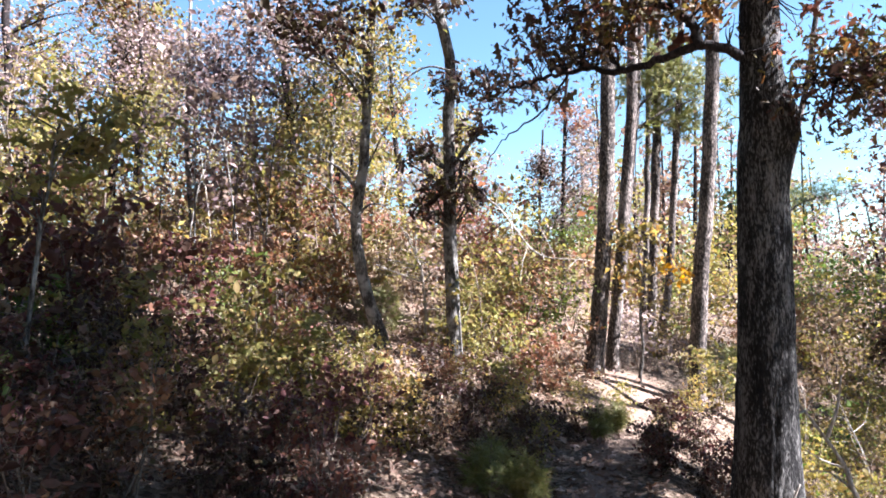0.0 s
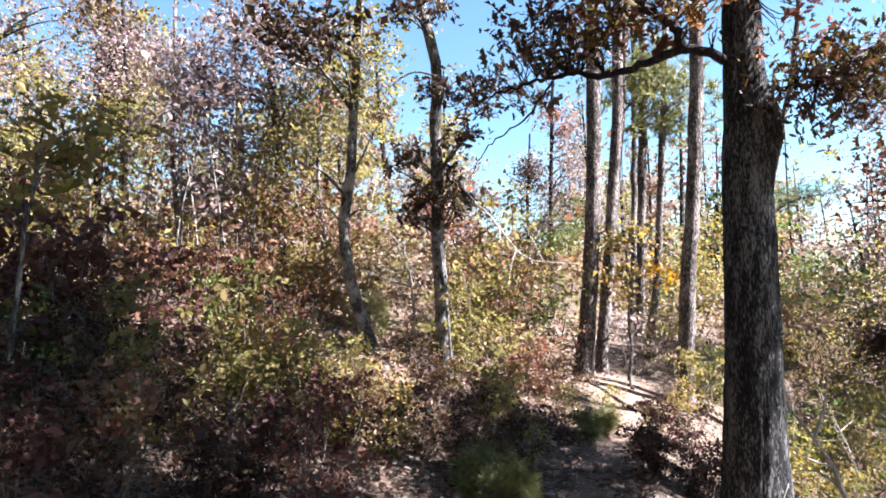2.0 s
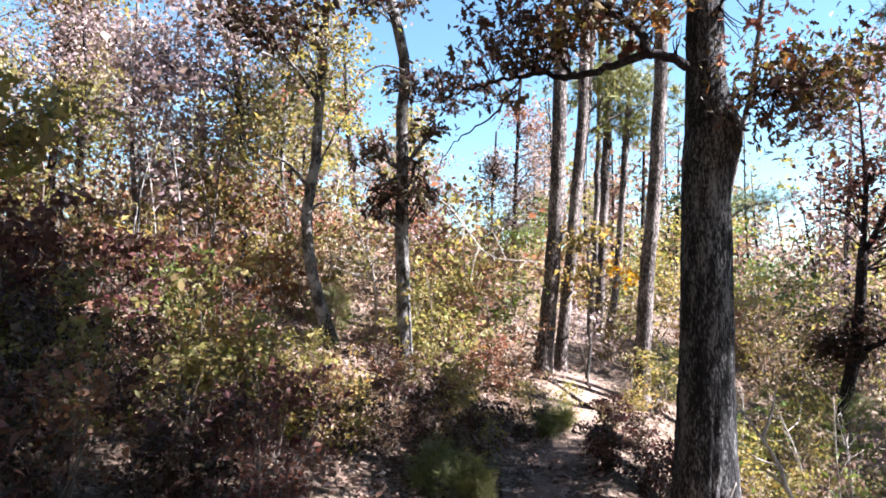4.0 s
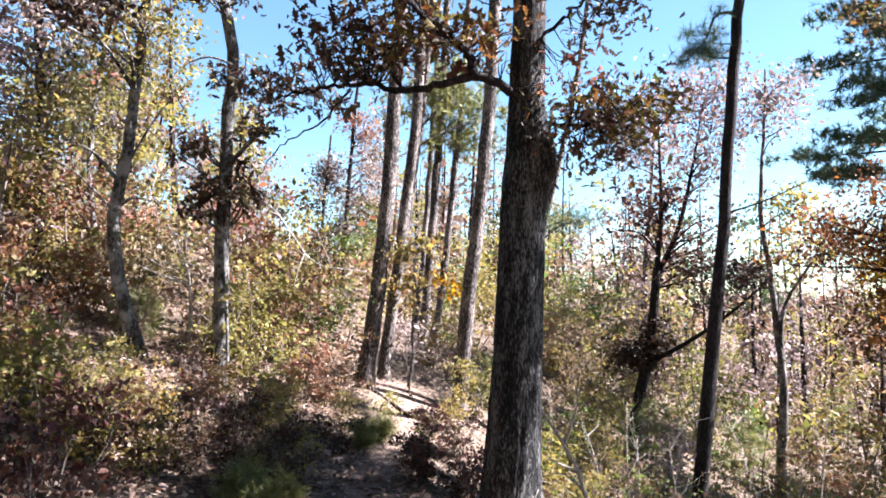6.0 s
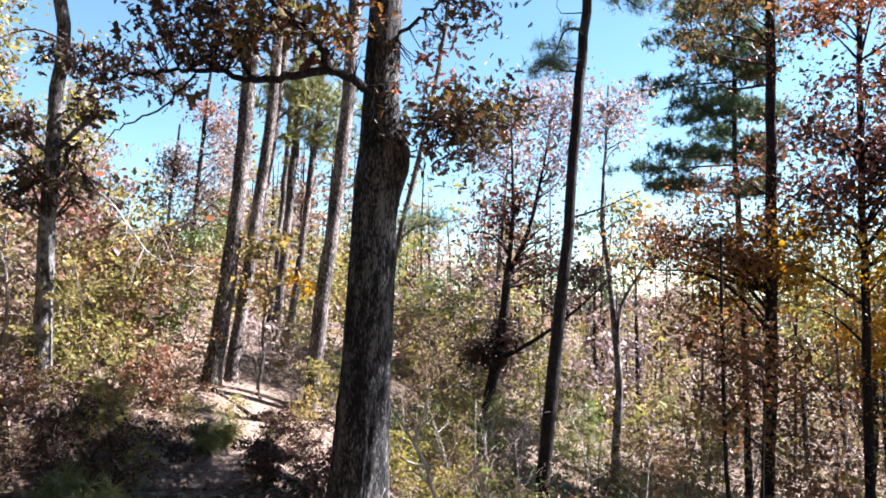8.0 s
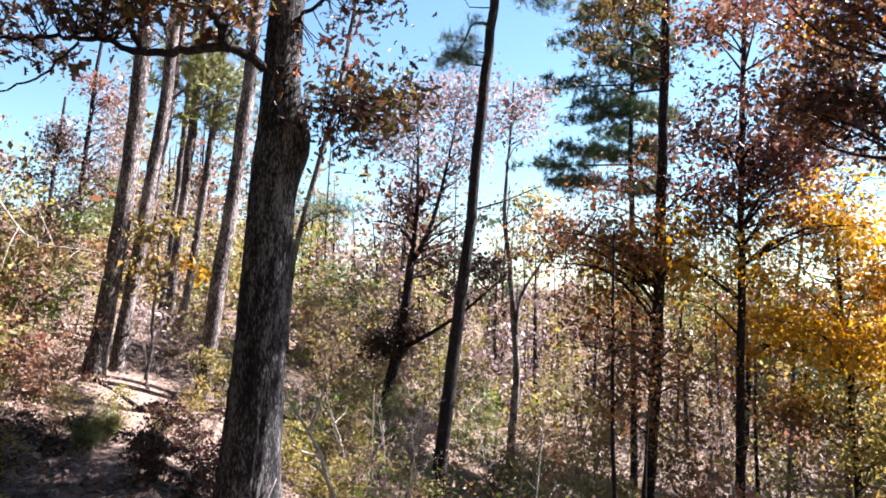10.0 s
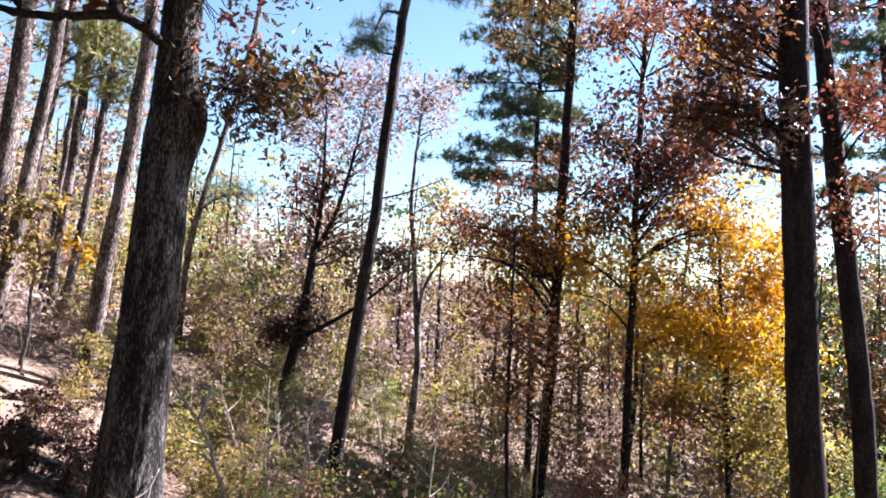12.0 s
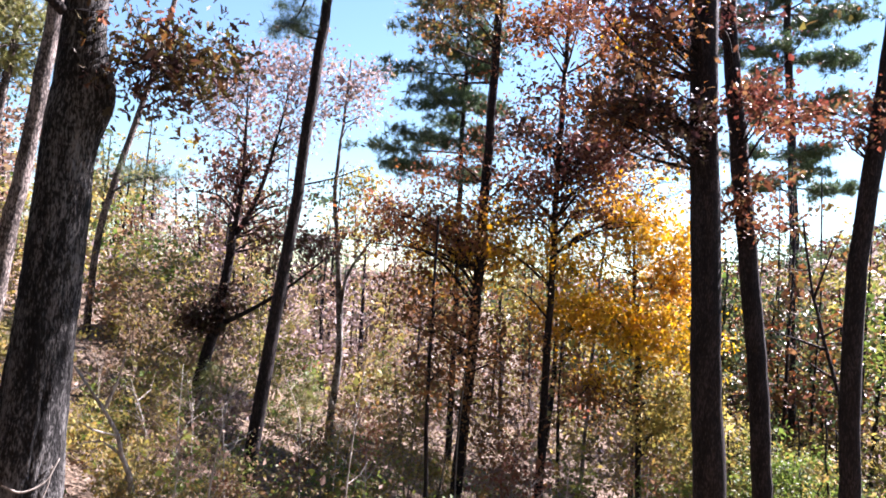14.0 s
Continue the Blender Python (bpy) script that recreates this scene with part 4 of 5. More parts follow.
tree('hickory', 'pale young tree with thin yellowish leaves', 'tree', [(17.5, 7.96, 0.0), (17.56, 7.84, 2.88), (17.68, 7.55, 5.17), (17.72, 7.46, 7.48)], 0.12, 0.04, GREY_BARK,
     [((17.95, 6.9, 5.33, 1.43, 1.5, 1.27), 'tan', 2175, 70, 0.3, 0.112),
      ((16.78, 7.11, 6.88, 1.2, 1.5, 1.35), 'amber', 2544, 78, 0.3, 0.095)], top=1, seed=51)
# out of view, added with crowns set where path and brush need shade
tree("oak_tree", "dark oak behind the viewer, shading the path", "tree", [(5.6, -1.6, -1.0), (5.7, -1.0, 2.5), (6.0, 0.2, 6.0), (6.2, 1.6, 8.0)], 0.34, 0.16, SHADED_DARK_BARK,
     [((6.6, 1.35, 8.8, 2.8, 1.05, 1.2), "oak", 4600, 90, 0.32, 0.13), ((5.0, 2.75, 7.9, 1.0, 1.0, 0.8), "oak", 2000, 60, 0.3, 0.13), ((7.8, 2.4, 8.9, 0.9, 0.7, 0.6), "oak", 800, 40, 0.3, 0.13), ((4.2, 0.6, 7.6, 2.2, 2.2, 1.2), "oak", 3600, 70, 0.32, 0.13)], top=1, seed=77)
# two added oaks, never in view: their canopy holds back skylight overhead
tree("oak_tree", "tall spreading oak behind the viewer", "tree", [(-2.6, -4.2, 0.4), (-2.5, -3.9, 3.5), (-2.2, -3.0, 7.0), (-2.2, -1.5, 9.5)], 0.5, 0.2, SHADED_DARK_BARK,
     [((x, y, z, rx, ry, 1.3), "oak", 5200, 90, 0.4, 0.2) for x, y, z, rx, ry in ((-1.6, 0.6, 10.2, 3.0, 2.6), (-5.0, 3.6, 11.0, 2.8, 2.8), (-5.4, -1.8, 10.5, 2.8, 2.8), (-0.6, -4.6, 10.4, 2.8, 2.6), (2.0, -1.8, 10.0, 2.6, 2.4))], top=1.5, seed=78)
tree("oak_tree", "tall oak on the slope beside the viewer", "tree", [(-6.6, 2.2, 2.0), (-6.2, 2.6, 6.0), (-5.0, 3.8, 9.6)], 0.45, 0.2, SHADED_DARK_BARK,
     [((x, y, z, rx, ry, 1.2), "oak", 4600, 80, 0.4, 0.2) for x, y, z, rx, ry in ((-2.2, 5.4, 10.8, 2.8, 2.6), (-0.6, 8.4, 12.4, 2.2, 2.2), (-4.6, 8.0, 12.6, 2.6, 2.4))], top=1.5, seed=79)
for k, (x, y, kind) in enumerate(((15.6, 3.9, 'olive'), (16.6, 2.7, 'green'), (18.4, 3.6, 'yellow'), (15.2, 2.0, 'green'), (19.6, 2.4, 'olive'), (17.6, 5.2, 'olive'))):
    z = float(height(x, y))
    tree('sapling', 'bushy young tree with yellow-green leaves in the hollow', 'sapling', [(x, y, z), (x + 0.1, y - 0.1, z + 1.6), (x, y, z + 3.2)], 0.07, 0.03, SHADED_DARK_BARK,
         [((x, y, z + 1.2, 1.1, 1.1, 0.8), kind, 1900, 60, 0.24, 0.075), ((x + 0.2, y + 0.3, z + 2.5, 1.0, 1.0, 0.8), kind, 1700, 60, 0.24, 0.075)], top=0.6, seed=700 + k, limbs=5, group="hollow saplings")
tree('sapling', 'near sapling with broad olive-green leaves', 'sapling', [(-2.54, 4.07, 0.78), (-2.48, 4.11, 1.65), (-2.42, 4.14, 2.24), (-2.36, 4.18, 2.71)], 0.04, 0.015, GREY_BARK,
     [((-2.4, 4.16, 2.61, 0.44, 0.5, 0.22), 'olive', 300, 22, 0.13, 0.085),
      ((-2.49, 4.11, 2.23, 0.28, 0.4, 0.16), 'olive', 90, 10, 0.12, 0.08)], seed=52, limbs=5, outline=LOBED)
tree('young_oak', 'thin pale-stemmed slope oak with fading leaves', 'tree', [(-4.45, 12.21, 1.49), (-4.51, 12.19, 2.81), (-4.61, 12.16, 4.25), (-4.57, 12.17, 5.72)], 0.11, 0.05, GREY_BARK,
     [((-4.62, 12.15, 5.51, 0.87, 1.0, 0.98), 'mauve', 1500, 60, 0.26, 0.07),
      ((-4.43, 12.22, 3.85, 0.76, 0.9, 0.76), 'russet', 900, 40, 0.24, 0.07)], top=1.5, seed=53, limbs=8)
tree('young_oak', 'thin dark-stemmed slope oak with olive leaves', 'tree', [(-6.08, 13.71, 2.18), (-6.16, 13.68, 3.79), (-6.07, 13.72, 5.32), (-6.14, 13.69, 6.61)], 0.13, 0.06, SHADED_DARK_BARK,
     [((-6.12, 13.69, 4.96, 1.0, 1.1, 1.0), 'olive', 1500, 60, 0.28, 0.075),
      ((-7.14, 13.19, 5.99, 1.0, 1.1, 1.0), 'mauve', 1300, 50, 0.28, 0.075)], top=1.5, seed=54, limbs=8)
tree('young_oak', 'thin slope oak with yellowing leaves', 'tree', [(-1.77, 11.87, 1.94), (-1.92, 11.85, 3.44), (-1.87, 11.85, 4.96), (-1.78, 11.87, 6.19)], 0.1, 0.05, GREY_BARK,
     [((-1.89, 11.85, 4.85, 0.6, 0.9, 0.8), 'olive', 1100, 50, 0.24, 0.065),
      ((-2.19, 11.8, 3.13, 0.7, 0.9, 0.5), 'russet', 700, 36, 0.22, 0.065)], top=1.5, seed=55, limbs=8)

tree('dead_sapling', 'bleached broken dead sapling leaning in the brush', 'dead tree', [(-0.25, 9.35, 0.85), (-0.33, 9.3, 1.98), (-0.56, 9.3, 2.45)], 0.05, 0.02, DEAD_WOOD,
     [], seed=56, flare=1.1, stubs=8, extra=[([(-0.33, 9.3, 1.98), (-0.12, 9.28, 1.92), (0.08, 9.26, 2.02)], 0.03, 0.008), ([(-0.3, 9.32, 1.7), (-0.7, 9.3, 1.85), (-1.0, 9.25, 1.98)], 0.025, 0.006)])

# ---- fallen branches and roots ----
def lying_branch(name, label, points, w, tip, bark, forks=4, seed=1):
    rng = np.random.default_rng(seed)
    o = np.array(points[0], float)
    ln = smooth_line(points, 5 * len(points))
    thing = new(name)
    thing.location = o
    v, f = tube(ln - o, np.linspace(w / 2, tip / 2, len(ln)), 8, 0.1, seed)
    part("stem", v, f, bark, thing, smooth=True)
    twigs = []
    for _ in range(forks):
        i = rng.integers(3, len(ln) - 1)
        twigs.append(twig_to(ln[i] - o, ln[i] - o + rng.normal(0, 0.3, 3) + (0, 0, 0.1), w * 0.2, rng, 5))
    for tw in twigs:
        part("side_twig", *tw, bark, thing)
    return tagged(thing, label, "branch")


lying_branch("hanging_dead_branch", "bleached dead branch hanging through the brush", [(0.27, 8.3, 2.84), (0.68, 8.27, 2.59), (0.92, 8.25, 2.27), (1.12, 8.22, 2.02), (1.77, 8.11, 1.89)], 0.03, 0.012, DEAD_WOOD, 16, 5)
for points, w, seed in (([(-0.55, 9.0, 0.95), (-0.25, 8.95, 1.02), (0.12, 8.9, 0.88)], 0.03, 7), ([(-0.4, 8.8, 0.9), (-0.1, 9.1, 1.0), (0.1, 9.3, 0.98)], 0.022, 8), ([(-1.5, 8.6, 1.15), (-0.95, 8.5, 1.0), (-0.6, 8.45, 0.85)], 0.04, 9)):
    line = [(x, y, float(height(x, y)) + 0.015 + 0.03 * (k == 1)) for k, (x, y, z) in enumerate(points)]
    lying_branch("fallen_branch", "bleached fallen branch lying on the leaf litter", line, w, w * 0.4, DEAD_WOOD, 5, seed)
root_line = [(x, y, float(height(x, y)) + 0.01) for x, y, z in [(2.17, 9.76, 0.32), (2.45, 9.18, 0.12), (2.6, 8.72, -0.01), (2.85, 8.43, -0.03)]]
lying_branch("pine_root", "dark bare pine root across the path bank", root_line, 0.07, 0.03, SHADED_DARK_BARK, 0, 6)

# ---- brush: shrubs and saplings ----
def shrub_model(label, kind, tall, stems, count, lsize, seed, wide=0.5, outline=OVAL, clumps=26, csize=0.13):
    rng = np.random.default_rng(seed)
    thing = new("shrub")
    ends = []
    for _ in range(stems):
        a, lean = rng.uniform(0, 6.28), rng.uniform(0.1, wide)
        top = np.array((math.cos(a) * lean * tall, math.sin(a) * lean * tall, tall * rng.uniform(0.6, 1.0)))
        foot = rng.normal(0, 0.05, 3) * (1, 1, 0) - (0, 0, 0.08)
        ln = smooth_line([foot, (foot + top) / 2 + rng.normal(0, 0.07 * tall, 3), top], 9)
        stalks = [tube(ln, np.linspace(0.006 + 0.005 * tall, 0.003, 9), 4)]
        for _ in range(max(3, clumps // stems)):
            i = rng.integers(2, 9)
            e = ln[i] + rng.normal(0, 0.16 * tall ** 0.6, 3) * (1, 1, 0.6)
            stalks.append(twig_to(on_skin(stalks[0], 4, i, e), e, 0.004, rng, 3))
            ends.append(e)
        part("stem", *grown(stalks), TWIG_BARK, thing)
    ends = np.array(ends)
    places = ends[rng.integers(0, len(ends), count)] + rng.normal(0, csize, (count, 3)) * (1, 1, 0.5)
    places[:, 2] = np.maximum(places[:, 2], 0.03)
    part("foliage", *leaves(places, lsize, outline, 0.45, rng=rng), LEAF[kind], thing)
    return tagged(thing, label, "shrub", "forest brush")


KINDS = {
    "russet": "russet-leaved low forest shrub",
    "olive": "olive-green leafy forest shrub",
    "yellow": "yellow-green leafy shrub in the brush",
    "tan": "dry tan-leaved shrub in the brush",
    "maroon": "dark maroon-leaved forest shrub",
    "green": "low green leafy shrub on the forest floor",
    "mauve": "faded pinkish-brown leafy shrub in the brush",
    "amber": "amber brown leafy shrub among the trees",
    # seedlings whose dark colour stands in for shade
    "shade_dusky": "dark brownish oak seedlings in the shaded brush",
}
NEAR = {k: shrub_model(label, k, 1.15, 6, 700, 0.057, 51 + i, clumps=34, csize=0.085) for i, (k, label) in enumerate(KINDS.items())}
MODELS = {k: shrub_model(label, k, 1.15, 6, 560, 0.064, 151 + i, outline=SIMPLE, clumps=26, csize=0.1) for i, (k, label) in enumerate(KINDS.items())}
SAPLINGS = {k: shrub_model("tall thin young sapling with %s leaves" % k, k, t, 3, 1200, 0.072, 61 + i, 0.25, SIMPLE, 54, 0.15)
            for i, (k, t) in enumerate((("olive", 3.2), ("yellow", 2.8), ("mauve", 3.4), ("russet", 2.6), ("tan", 2.8), ("green", 2.6)))}
for ob in SAPLINGS.values():
    ob.name = "sapling"
    tagged(ob, category="sapling", group="forest saplings")
KEEP = [(-0.95, 7.7, 0.75), (-0.1, 8.2, 0.5), (-1.8, 8.2, 0.5), (0.36, 4.9, 0.55), (0.6, 4.85, 0.5), (2.3, 4.8, 0.7), (0, 0, 3.0), (3.0, 9.3, 1.3), (2.3, 10.1, 0.8)]
USED = set()


def plant(models, kind, x, y, scale, rng):
    z = float(height(x, y))
    m = pose(x, y, z, rng.uniform(-6, 6), rng.uniform(-6, 6), rng.uniform(0, 360)) @ Matrix.Diagonal((scale, scale, scale * rng.uniform(0.85, 1.15), 1))
    ob = models[kind]
    if (id(models), kind) not in USED:
        USED.add((id(models), kind))
        ob.matrix_basis = m
        return ob
    c = copy_thing(ob, pose(x, y, z))
    c.matrix_basis = m
    return c


def scatter(models, n, area, kinds, scale, seed, gap=0.6):
    rng = np.random.default_rng(seed)
    names, weights = zip(*kinds.items())
    w = np.array(weights) / sum(weights)
    done = 0
    for _ in range(n * 8):
        if done >= n:
            break
        az, r = rng.uniform(*area[0]), math.sqrt(rng.uniform(area[1][0] ** 2, area[1][1] ** 2))
        x, y = r * math.sin(radians(az)), r * math.cos(radians(az))
        if abs(trail_x(y) - x) < gap or any(math.hypot(x - a, y - b) < c for a, b, c in KEEP):
            continue
        plant(models, names[rng.choice(len(names), p=w)], x, y, rng.uniform(*scale), rng)
        done += 1


def thicket(label, n, area, kinds, scale, seed):
    """Brush too far off to tell its shrubs apart: shrubs of one kind joined into one mesh."""
    rng = np.random.default_rng(seed)
    names, weights = zip(*kinds.items())
    w = np.array(weights) / sum(weights)
    grown_of = {}
    for _ in range(n):
        az, r = rng.uniform(*area[0]), math.sqrt(rng.uniform(area[1][0] ** 2, area[1][1] ** 2))
        x, y = r * math.sin(radians(az)), r * math.cos(radians(az))
        if abs(trail_x(y) - x) < 0.6 or any(math.hypot(x - a, y - b) < c for a, b, c in KEEP):
            continue
        kind, size = names[rng.choice(len(names), p=w)], rng.uniform(*scale)
        a = rng.uniform(0, 6.28)
        turn = np.array([(math.cos(a), -math.sin(a), 0), (math.sin(a), math.cos(a), 0), (0, 0, 1)]) * size
        for ob in MODELS[kind].children:
            me = ob.data
            v, f = np.empty(3 * len(me.vertices), np.float32), np.empty(3 * len(me.polygons), np.int32)
            me.vertices.foreach_get("co", v)
            me.loops.foreach_get("vertex_index", f)
            mat = me.materials[0]
            grown_of.setdefault(mat.name, (mat, []))[1].append((v.reshape(-1, 3) @ turn.T + (x, y, float(height(x, y))), f.reshape(-1, 3)))
    for mat, pieces in grown_of.values():
        tagged(part("thicket", *joined(pieces), mat, None), label, "thicket", kind="stuff")


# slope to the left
# dusky seedlings deepen the shade low in the brush by their colour
scatter(NEAR, 34, ((-46, -9), (3.5, 5.4)), {"shade_dusky": 6, "russet": 1, "olive": 1.5, "maroon": 2, "green": 1}, (0.4, 0.7), 70, 0.5)
scatter(NEAR, 38, ((-46, -11), (5.0, 8.0)), {"shade_dusky": 4, "russet": 2, "olive": 4, "maroon": 1, "tan": 2, "yellow": 2, "green": 1}, (0.45, 0.95), 71, 0.5)
scatter(NEAR, 30, ((-11, 7), (5.2, 8.0)), {"shade_dusky": 4, "russet": 2, "olive": 3, "tan": 1, "yellow": 2}, (0.32, 0.6), 79, 0.42)
thicket("leafy autumn brush on the slope among the trees", 54, ((-42, 12), (8.8, 14.0)), {"tan": 2, "olive": 4, "yellow": 3, "russet": 3, "mauve": 1, "amber": 1.5}, (0.5, 1.15), 72)
scatter(SAPLINGS, 30, ((-42, 5), (10.5, 20.0)), {"olive": 4, "yellow": 2, "mauve": 2, "russet": 2, "tan": 1}, (0.8, 1.35), 74)
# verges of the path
scatter(NEAR, 12, ((9, 24), (5.0, 8.5)), {"shade_dusky": 3, "maroon": 1, "russet": 1, "olive": 1.5}, (0.3, 0.55), 78, 0.38)
# hollow to the right
scatter(MODELS, 80, ((27, 95), (6.4, 11.0)), {"tan": 1, "olive": 4, "yellow": 3, "russet": 1.5, "green": 4}, (0.32, 0.62), 75)
thicket("leafy autumn brush in the hollow among the trees", 58, ((16, 95), (11.0, 18.0)), {"tan": 1.5, "mauve": 2.5, "olive": 4, "yellow": 2.5, "amber": 1.5, "russet": 1.5, "green": 1.5}, (0.6, 1.15), 76)
scatter(SAPLINGS, 50, ((14, 95), (16.0, 30.0)), {"olive": 4, "yellow": 2, "tan": 1.5, "russet": 1.5, "mauve": 2.5, "green": 2}, (0.75, 1.4), 77)

scatter(MODELS, 22, ((24, 38), (6.5, 11)), {"tan": 3, "yellow": 3, "olive": 2}, (0.35, 0.6), 175)
scatter(NEAR, 44, ((29, 74), (5.2, 8.6)), {"olive": 4, "yellow": 3, "green": 3, "tan": 1.5}, (0.24, 0.42), 176)
thicket("low green brush in the hollow", 28, ((38, 64), (7.5, 11)), {"olive": 4, "green": 3, "tan": 2, "yellow": 1}, (0.32, 0.52), 177)

# ---- single shrubs and saplings that stand out ----
_rng = np.random.default_rng(84)
for (x, y), kind, scale in (
    ((-3.49, 6.07), 'maroon', 1.5),
    ((-3.23, 6.66), 'maroon', 1.35),
    ((-2.91, 7.24), 'maroon', 1.2),
    ((-3.43, 5.41), 'maroon', 1.2),
    ((-2.85, 9.17), 'russet', 1.1),
    ((-2.73, 9.83), 'russet', 1.2),
    ((-0.51, 6.28), 'yellow', 0.62),
    ((-0.42, 5.35), 'yellow', 0.55),
    ((-0.72, 5.62), 'yellow', 0.45),
    ((-1.25, 5.7), 'olive', 0.5),
    ((-0.72, 5.96), 'olive', 0.5),
    ((-1.40, 7.47), 'tan', 0.55),
    ((0.48, 7.18), 'russet', 0.5),
    ((0.28, 7.80), 'yellow', 0.5),
    ((1.01, 8.54), 'russet', 0.75),
    ((0.71, 8.37), 'olive', 0.8),
    ((-1.67, 6.59), 'olive', 0.7),
    ((-1.84, 5.50), 'russet', 0.6),
    ((-0.13, 5.60), 'shade_dusky', 0.4),
    ((1.90, 5.90), 'shade_dusky', 0.42),
    ((2.08, 5.63), 'shade_dusky', 0.42),
    ((2.88, 8.10), 'yellow', 0.5),
    ((3.55, 8.81), 'olive', 0.7),
    ((-2.36, 10.74), 'yellow', 1.0),
    ((-1.83, 11.35), 'olive', 1.0),
    ((-0.37, 9.99), 'tan', 0.8),
):
    plant(NEAR, kind, x, y, scale, _rng)
for (x, y), kind, scale in (
    ((0.50, 9.39), 'olive', 0.7),
    ((0.96, 9.75), 'russet', 0.72),
    ((1.47, 10.19), 'green', 0.7),
    ((0.88, 11.17), 'yellow', 0.8),
    ((2.29, 12.29), 'olive', 0.8),
    ((1.56, 12.91), 'russet', 0.9),
    ((-0.84, 11.97), 'tan', 0.8),
    ((6.64, 11.79), 'tan', 0.8),
    ((7.54, 12.43), 'yellow', 0.85),
    ((8.52, 12.99), 'tan', 0.9),
    ((7.61, 14.12), 'green', 0.9),
    ((7.24, 13.24), 'russet', 0.9),
    ((8.69, 14.15), 'yellow', 0.9),
    ((11.55, 12.68), 'green', 0.7),
    ((11.27, 10.15), 'russet', 0.8),
    ((10.71, 8.52), 'olive', 0.8),
    ((15.29, 3.78), 'green', 1.1),
    ((15.98, 2.98), 'green', 1.2),
    ((14.58, 4.45), 'green', 1.2),
    ((17.83, 3.89), 'olive', 1.2),
    ((14.57, 2.31), 'olive', 1.1),
    ((11.36, 6.74), 'russet', 1.0),
    ((12.85, 6.10), 'green', 0.9),
):
    plant(SAPLINGS, kind, x, y, scale, _rng)


for ob in [m for d in (NEAR, MODELS, SAPLINGS) for k, m in d.items() if (id(d), k) not in USED]:
    for o in (*ob.children_recursive, ob):
        bpy.data.objects.remove(o)


SPRAY = needles(60, 0.5)


def pine_seedling(x, y, tall, seed):
    """A young pine: a short stem in soft bunches of long needles."""
    rng = np.random.default_rng(seed)
    thing = new("pine_seedling")
    thing.location = (x, y, float(height(x, y)))
    part("stem", *tube(smooth_line([(0, 0, -0.05), (0.02, 0.01, tall * 0.5), (0.03, 0.0, tall * 0.9)], 6), np.linspace(0.018, 0.006, 6), 6), TWIG_BARK, thing)
    tips = np.concatenate([in_blob((0.02, 0, tall * 0.5, tall * 0.42, tall * 0.42, tall * 0.45), 40, rng), [(0.03, 0, tall * 0.9)]])
    for e in tips[:8]:
        part("bough", *twig_to(np.array((0.02, 0.0, e[2] * 0.6)), e, 0.007, rng, 4), TWIG_BARK, thing)
    part("needles", *leaves(tips, 0.1 + 0.08 * tall, SPRAY, 0.6, 0.15, rng), LEAF["bright_needle"], thing)
    tagged(thing, "young pine with soft bright green needles", "seedling", "pine seedlings")


for k, ((x, y), tall) in enumerate((
    ((0.3, 4.95), 0.42),
    ((0.55, 4.87), 0.36),
    ((1.57, 7.13), 0.34),
    ((1.83, 7.48), 0.3),
    ((-0.87, 9.3), 0.75),
    ((3.82, 9.67), 0.8),
    ((6.93, 9.84), 1.2),
    ((10.23, 11.18), 1.3),
)):
    pine_seedling(x, y, tall, 500 + k)

# ---- thin bare saplings ----
def bare_sapling(x, y, tall, seed):
    rng = np.random.default_rng(seed)
    thing = new("bare_sapling")
    z = float(height(x, y))
    thing.location = (x, y, z)
    lean = rng.normal(0, 0.12, 2) * tall
    ln = smooth_line([(0, 0, -0.1), (lean[0] * 0.3 + rng.normal(0, 0.05), lean[1] * 0.3, tall * 0.45), (lean[0], lean[1], tall)], 12)
    pieces = [tube(ln, np.linspace(0.008 + 0.004 * tall, 0.003, 12), 5)]
    for _ in range(9):
        i = rng.integers(4, 11)
        a = rng.uniform(0, 6.28)
        e = ln[i] + np.array((math.cos(a), math.sin(a), rng.uniform(0.3, 1.1))) * rng.uniform(0.15, 0.45)
        pieces.append(twig_to(on_skin(pieces[0], 5, i, e), e, 0.0045, rng, 3))
    part("stem", *grown(pieces), GREY_BARK if seed % 3 else DEAD_WOOD, thing)
    tagged(thing, "thin bare grey sapling in the brush", "sapling", "bare saplings")


_rng = np.random.default_rng(83)
for k in range(46):
    az, r = (_rng.uniform(27, 90), _rng.uniform(8.5, 17)) if k < 26 else (_rng.uniform(-38, 6), _rng.uniform(8, 15))
    bare_sapling(r * math.sin(radians(az)), r * math.cos(radians(az)), _rng.uniform(1.2, 3.4), 300 + k)

for k in range(9):
    az, r = _rng.uniform(25, 52), _rng.uniform(5.6, 10)
    bare_sapling(r * math.sin(radians(az)), r * math.cos(radians(az)), _rng.uniform(0.8, 1.7), 600 + 3 * k)


